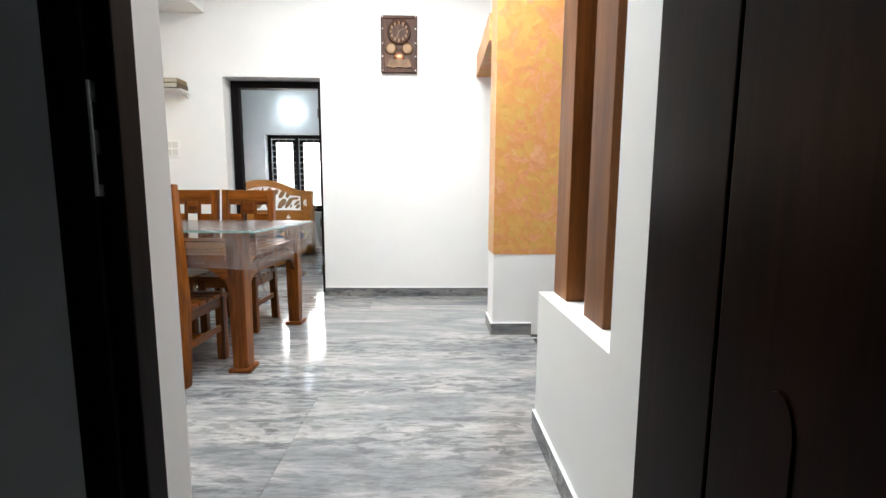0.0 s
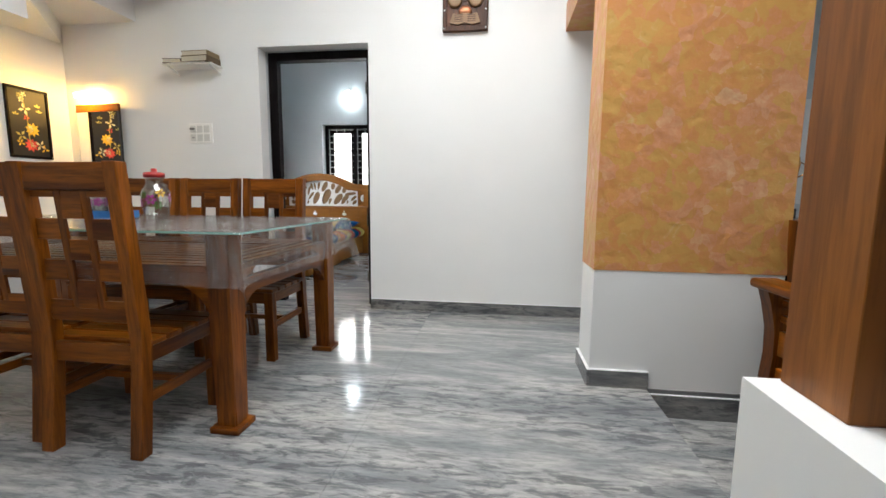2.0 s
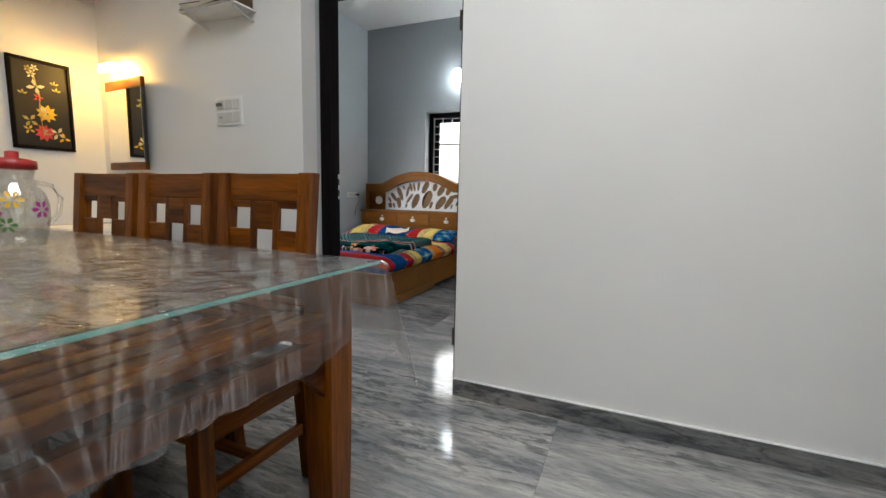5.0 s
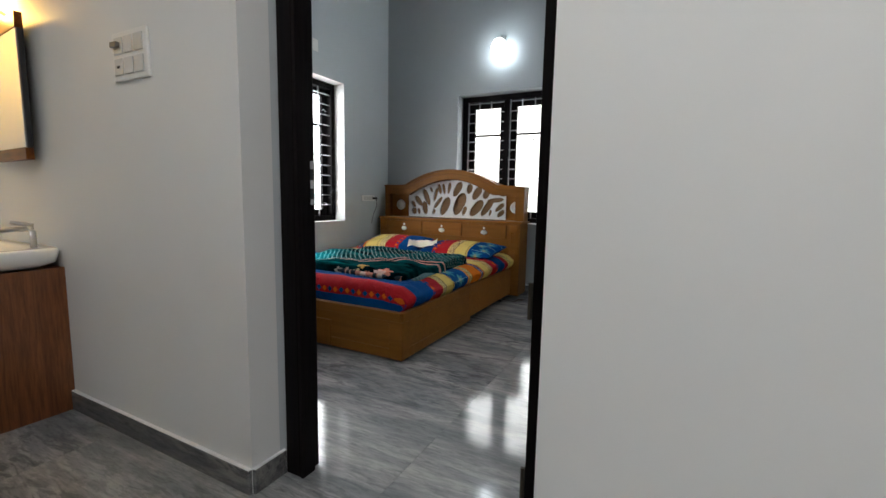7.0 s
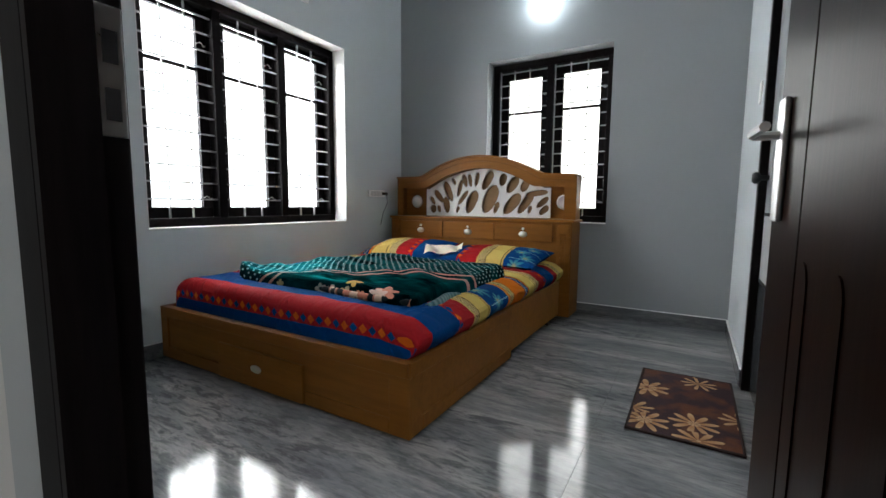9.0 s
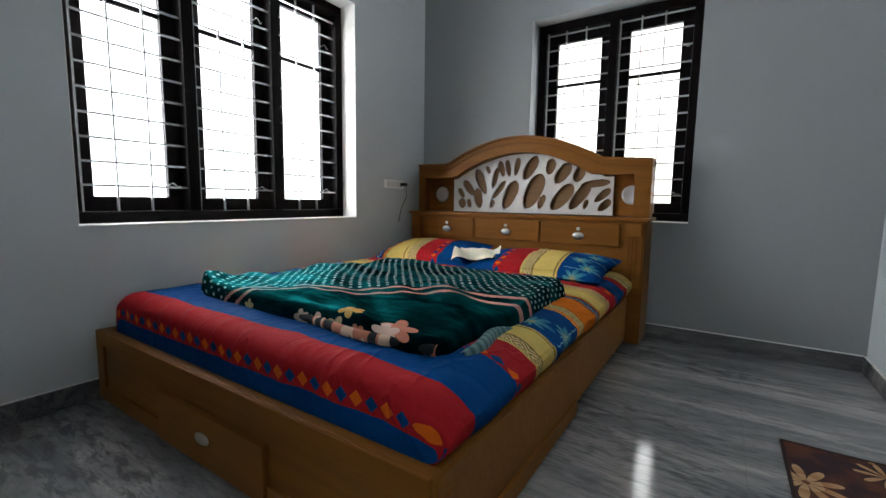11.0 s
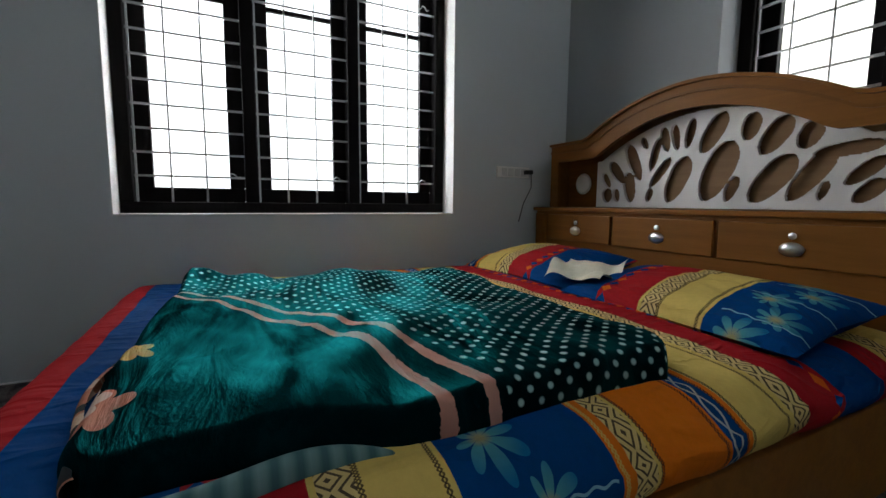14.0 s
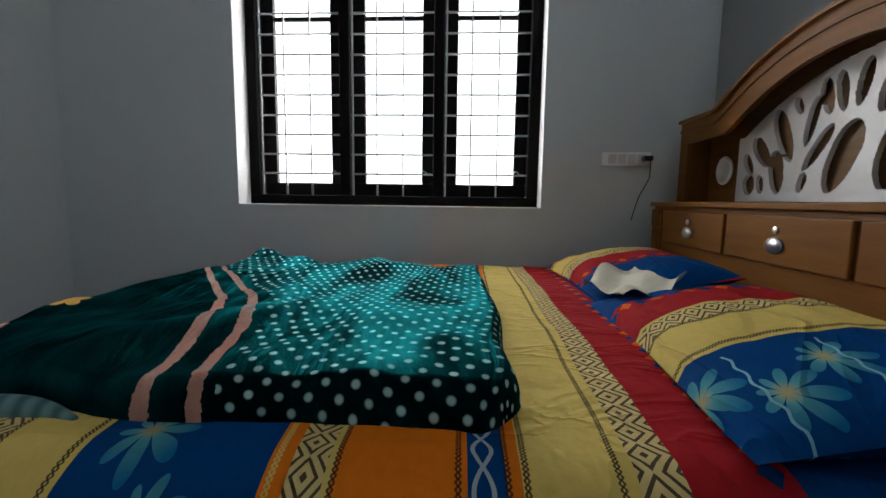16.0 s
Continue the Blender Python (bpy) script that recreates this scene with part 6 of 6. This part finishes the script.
# flower picture
pic = thing("framed_picture", -4.18, 4.663, 1.336, "black framed picture of yellow and red flowers with birds", "picture")
part("canvas", box(0, 0.012, -0.165, 0.165, 0.015, 0.59), plain("black_velvet", (0.006, 0.006, 0.007), 0.6), pic, "black ground")
part("frame", boxes([(0, 0.022, -0.175, 0.175, 0, 0.022), (0, 0.022, -0.175, 0.175, 0.583, 0.605), (0, 0.022, -0.175, -0.153, 0.022, 0.583), (0, 0.022, 0.153, 0.175, 0.022, 0.583)], 0.003), EBONY, pic)
PETY, PETR, PETG, PETW = plain("yellow_silk", (0.75, 0.48, 0.04), 0.6, 0, 0.3), plain("red_silk", (0.6, 0.06, 0.05), 0.6, 0, 0.3), plain("olive_silk", (0.42, 0.36, 0.10), 0.6, 0, 0.3), plain("ivory_silk", (0.62, 0.58, 0.38), 0.6, 0, 0.3)


def silk(cy, cz, size, petals, mat, turn=0.0, narrow=0.4, reach=2 * math.pi):
    bm = bmesh.new()
    for k in range(petals):
        a = turn + reach * k / petals
        ring = []
        for rr, da in ((0.08, 0), (0.6, -narrow), (1.0, 0), (0.6, narrow)):
            ring.append((cy + rr * size * math.cos(a + da), cz + rr * size * math.sin(a + da)))
        vs = [bm.verts.new((0.0135 + 0.002 * (k % 3), q[0], q[1])) for q in ring]
        bm.faces.new(vs)
    part("petals", bm, mat, pic)


silk(0.02, 0.25, 0.062, 9, PETY)
silk(0.0, 0.255, 0.034, 7, PETW, 0.2)
silk(0.0, 0.115, 0.06, 9, PETR)
silk(0.012, 0.12, 0.03, 7, PETW, 0.4)
for cy, cz, sz, n_, mt, tn in ((-0.075, 0.19, 0.05, 4, PETG, 1.0), (-0.085, 0.13, 0.035, 4, PETY, 2.6), (0.075, 0.12, 0.05, 4, PETW, -0.5), (0.11, 0.09, 0.04, 3, PETY, -0.3), (-0.03, 0.42, 0.055, 4, PETW, 1.8), (-0.02, 0.35, 0.03, 5, PETR, 0.0), (-0.05, 0.50, 0.03, 5, PETW, 0.3), (-0.03, 0.545, 0.026, 5, PETW, 0.9), (-0.065, 0.535, 0.024, 5, PETG, 0.1)):
    silk(cy, cz, sz, n_, mt, tn)
for cy, cz in ((0.075, 0.45), (0.085, 0.405), (-0.105, 0.36)):
    silk(cy, cz, 0.034, 3, PETG, 0.5, 0.35, 3.0)
bm = tube([(0.0135, 0.0, 0.10), (0.0135, -0.02, 0.25), (0.0135, -0.01, 0.36), (0.0135, -0.04, 0.52)], 0.003, 6)
part("stem", bm, PETG, pic)

# wash basin cabinet in the corner
wb = thing("basin_cabinet", 0, 0, 0, "reddish wood veneered cabinet under a white basin", "cabinet")
REDV = wood("red_brown_veneer", (0.16, 0.05, 0.016), (0.24, 0.085, 0.026), "z", 0.3, 1.2)
part("body", box(-4.16, -3.488, 4.52, NORTH, 0.0, 0.712, 0.003), REDV, wb)
part("cabinet_door", box(-4.15, -3.83, 4.502, 4.52, 0.05, 0.69, 0.003), REDV, wb)
part("cabinet_door", box(-3.82, -3.498, 4.502, 4.52, 0.05, 0.69, 0.003), REDV, wb)
CERAM = plain("white_ceramic", (0.8, 0.79, 0.76), 0.12, 0, 0.01)
sink = thing("wash_basin", -3.82, 4.755, 0.713, "white ceramic wash basin with a chrome tap", "basin")
rim = bmesh.new()
rings = []
for wx, wy, z in ((0.30, 0.22, 0.0), (0.365, 0.27, 0.03), (0.37, 0.283, 0.085), (0.362, 0.275, 0.095), (0.27, 0.20, 0.09), (0.24, 0.17, 0.05), (0.12, 0.09, 0.012)):
    ring = []
    for k in range(40):
        a = 2 * math.pi * k / 40
        c_, s_ = math.cos(a), math.sin(a)
        e_ = 0.22
        ring.append(rim.verts.new((wx * math.copysign(abs(c_) ** e_, c_), wy * math.copysign(abs(s_) ** e_, s_), z)))
    rings.append(ring)
for p_, q_ in zip(rings, rings[1:]):
    for i in range(40):
        rim.faces.new((p_[i], p_[(i + 1) % 40], q_[(i + 1) % 40], q_[i]))
rim.faces.new(rings[0])
rim.faces.new(rings[-1])
part("bowl", rim, CERAM, sink, "", True)
tap = part("tap", tube([(0.24, 0.21, 0.093), (0.24, 0.21, 0.17), (0.235, 0.19, 0.185), (0.215, 0.09, 0.178), (0.213, 0.08, 0.165)], 0.013, 12), STEEL, sink, "chrome tap", True)
part("tap_lever", tube([(0.24, 0.21, 0.18), (0.243, 0.215, 0.2), (0.22, 0.14, 0.215)], 0.008, 8), STEEL, tap)

# ---- sofa in the sunken living room ----
sofa = thing("wooden_sofa", 1.20, 2.93, -0.155, "carved teak sofa with slatted arms and dark cushions", "sofa")
CUSHION = plain("dark_cushion_cloth", (0.012, 0.012, 0.016), 0.85)
curve = [(0.0, 0.80), (0.03, 0.70), (0.055, 0.58), (0.06, 0.45), (0.045, 0.28), (0.02, 0.12), (0.0, 0.0)]
for x, s_ in ((0.0, 1), (1.75, -1)):
    outline = [(x + s_ * a, z) for a, z in curve] + [(x + s_ * (a + 0.085), z) for a, z in curve[::-1]]
    for y in (0.04, 0.50):
        part("arm_post", prism(outline, y, y + 0.08, "y"), TEAK, sofa)
    xa, xb = sorted((x - s_ * 0.01, x + s_ * 0.115))
    part("arm_rest", box(xa, xb, -0.03, 0.62, 0.765, 0.81, 0.014, 3), TEAK_Y, sofa)
    xa, xb = sorted((x + s_ * 0.075, x + s_ * 0.10))
    part("arm_panel", box(xa, xb, 0.12, 0.50, 0.12, 0.40, 0.004), TEAK_Y, sofa)
    part("arm_rail", box(xa, xb, 0.12, 0.50, 0.46, 0.58, 0.004), TEAK_Y, sofa)
    for k in range(2):
        part("arm_slat", box(xa, xb, 0.12, 0.50, 0.62 + 0.07 * k, 0.655 + 0.07 * k, 0.003), TEAK_Y, sofa)
    xa, xb = sorted((x + s_ * 0.20, x + s_ * 0.28))
    lean_back = [(0.55, 0.0), (0.63, 0.0), (0.65, 0.55), (0.71, 0.95), (0.72, 1.085), (0.66, 1.085), (0.63, 0.90), (0.57, 0.50)]
    part("rear_post", prism(lean_back, xa, xb, "x"), TEAK, sofa)
part("front_rail", box(0.10, 1.65, 0.06, 0.10, 0.20, 0.36, 0.006), TEAK_X, sofa)
part("seat", box(0.10, 1.65, 0.06, 0.58, 0.34, 0.39, 0.006), TEAK_X, sofa)
part("seat_cushion", box(0.12, 1.63, 0.08, 0.54, 0.392, 0.50, 0.035, 4), CUSHION, sofa, "dark seat cushion", True)
part("back_cushion", moved(box(0.30, 1.45, -0.06, 0.04, 0.0, 0.36, 0.03, 4), pose(0, 0.55, 0.50, -8)), CUSHION, sofa, "dark back cushion", True)
part("back_rail", box(0.22, 1.53, 0.66, 0.72, 0.99, 1.09, 0.012, 3), TEAK_X, sofa)
for k in range(8):
    part("back_slat", moved(box(-0.03, 0.03, -0.012, 0.012, 0.0, 0.58, 0.003), pose(0.36 + 0.147 * k, 0.61, 0.42, -7)), TEAK, sofa)

# gilt trophy on a ledge past the orange wall
tro = thing("trophy", 1.66, 4.15, 0.92, "gilt trophy cup on a dark base", "trophy")
GILT = plain("polished_gilt", (0.6, 0.3, 0.06), 0.2, 1.0)
part("base", box(-0.05, 0.05, -0.05, 0.05, 0, 0.06, 0.004), BLACKP, tro)
part("cup", turned([(0.02, 0.06), (0.012, 0.12), (0.02, 0.15), (0.055, 0.22), (0.065, 0.32), (0.06, 0.36)], 24), GILT, tro, "", True)
for s in (-1, 1):
    part("handle", tube([(s * 0.055, 0, 0.24), (s * 0.10, 0, 0.26), (s * 0.11, 0, 0.31), (s * 0.062, 0, 0.34)], 0.006), GILT, tro)
ledge = thing("side_cabinet", 1.70, 4.15, -0.155, "dark cabinet that carries the trophy", "cabinet")
part("body", box(-0.22, 0.6, -0.15, 0.15, 0, 1.05, 0.006), DOORWOOD, ledge)
part("cabinet_top", box(-0.24, 0.62, -0.17, 0.17, 1.05, 1.074, 0.005), BLACKP, ledge)

# ---- floors, slab by slab ----
GROUT = plain("grey_joint", (0.13, 0.13, 0.13), 0.5)
SLABMESH = {}


def paved(name, x0, x1, y0, y1, z, sx, sy, ox, oy, label):
    fl = structure(name, box(x0, x1, y0, y1, z - 0.2, z - 0.003), GROUT, label)
    ys = [y0] + [oy + sy * k for k in range(-12, 13) if y0 + 0.02 < oy + sy * k < y1 - 0.02] + [y1]
    for r, (a, b) in enumerate(zip(ys, ys[1:])):
        shift = 0.0
        xs = [x0] + [ox + shift + sx * k for k in range(-12, 13) if x0 + 0.02 < ox + shift + sx * k < x1 - 0.02] + [x1]
        for c, d in zip(xs, xs[1:]):
            key = (round(d - c, 3), round(b - a, 3))
            if key not in SLABMESH:
                bm = box(0.0006, d - c - 0.0006, 0.0006, b - a - 0.0006, -0.02, 0, 0.0005, 1)
                me = bpy.data.meshes.new("marble_slab")
                bm.to_mesh(me)
                bm.free()
                me.materials.append(MARBLE)
                SLABMESH[key] = me
            s = new("marble_slab", SLABMESH[key])
            s.parent = fl
            s.location = (c, a, z)
    return fl


paved("floor_hall", -4.18, 0.785, 1.10, 5.165, 0.0, 2.45, 1.55, -0.62, 2.62, "polished grey streaked marble slabs")
paved("floor_passage", 0.785, 4.5, 3.66, 7.5, 0.0, 2.45, 1.5, -0.62, 2.62, "polished grey marble slabs")
paved("floor_bedroom", WEST, EAST + 0.12, 5.165, BACK, 0.0, 2.3, 1.55, -1.8, 5.165, "polished grey streaked marble slabs")
paved("floor_living", 0.785, 4.5, -1.0, 3.66, -0.155, 2.45, 1.5, -0.62, 2.62, "grey marble slabs of the sunken living room")
paved("floor_room", -2.6, 1.6, -2.2, 1.10, 0.0, 2.45, 1.5, -0.62, 2.62, "grey marble slabs")
structure("floor_bathroom", box(EAST + 0.12, EAST + 0.9, 6.68, 8.02, -0.1, -0.02), GROUT)
structure("ground", box(-400, 400, -400, 400, -0.7, -0.5), plain("earth", (0.12, 0.1, 0.07), 0.9))
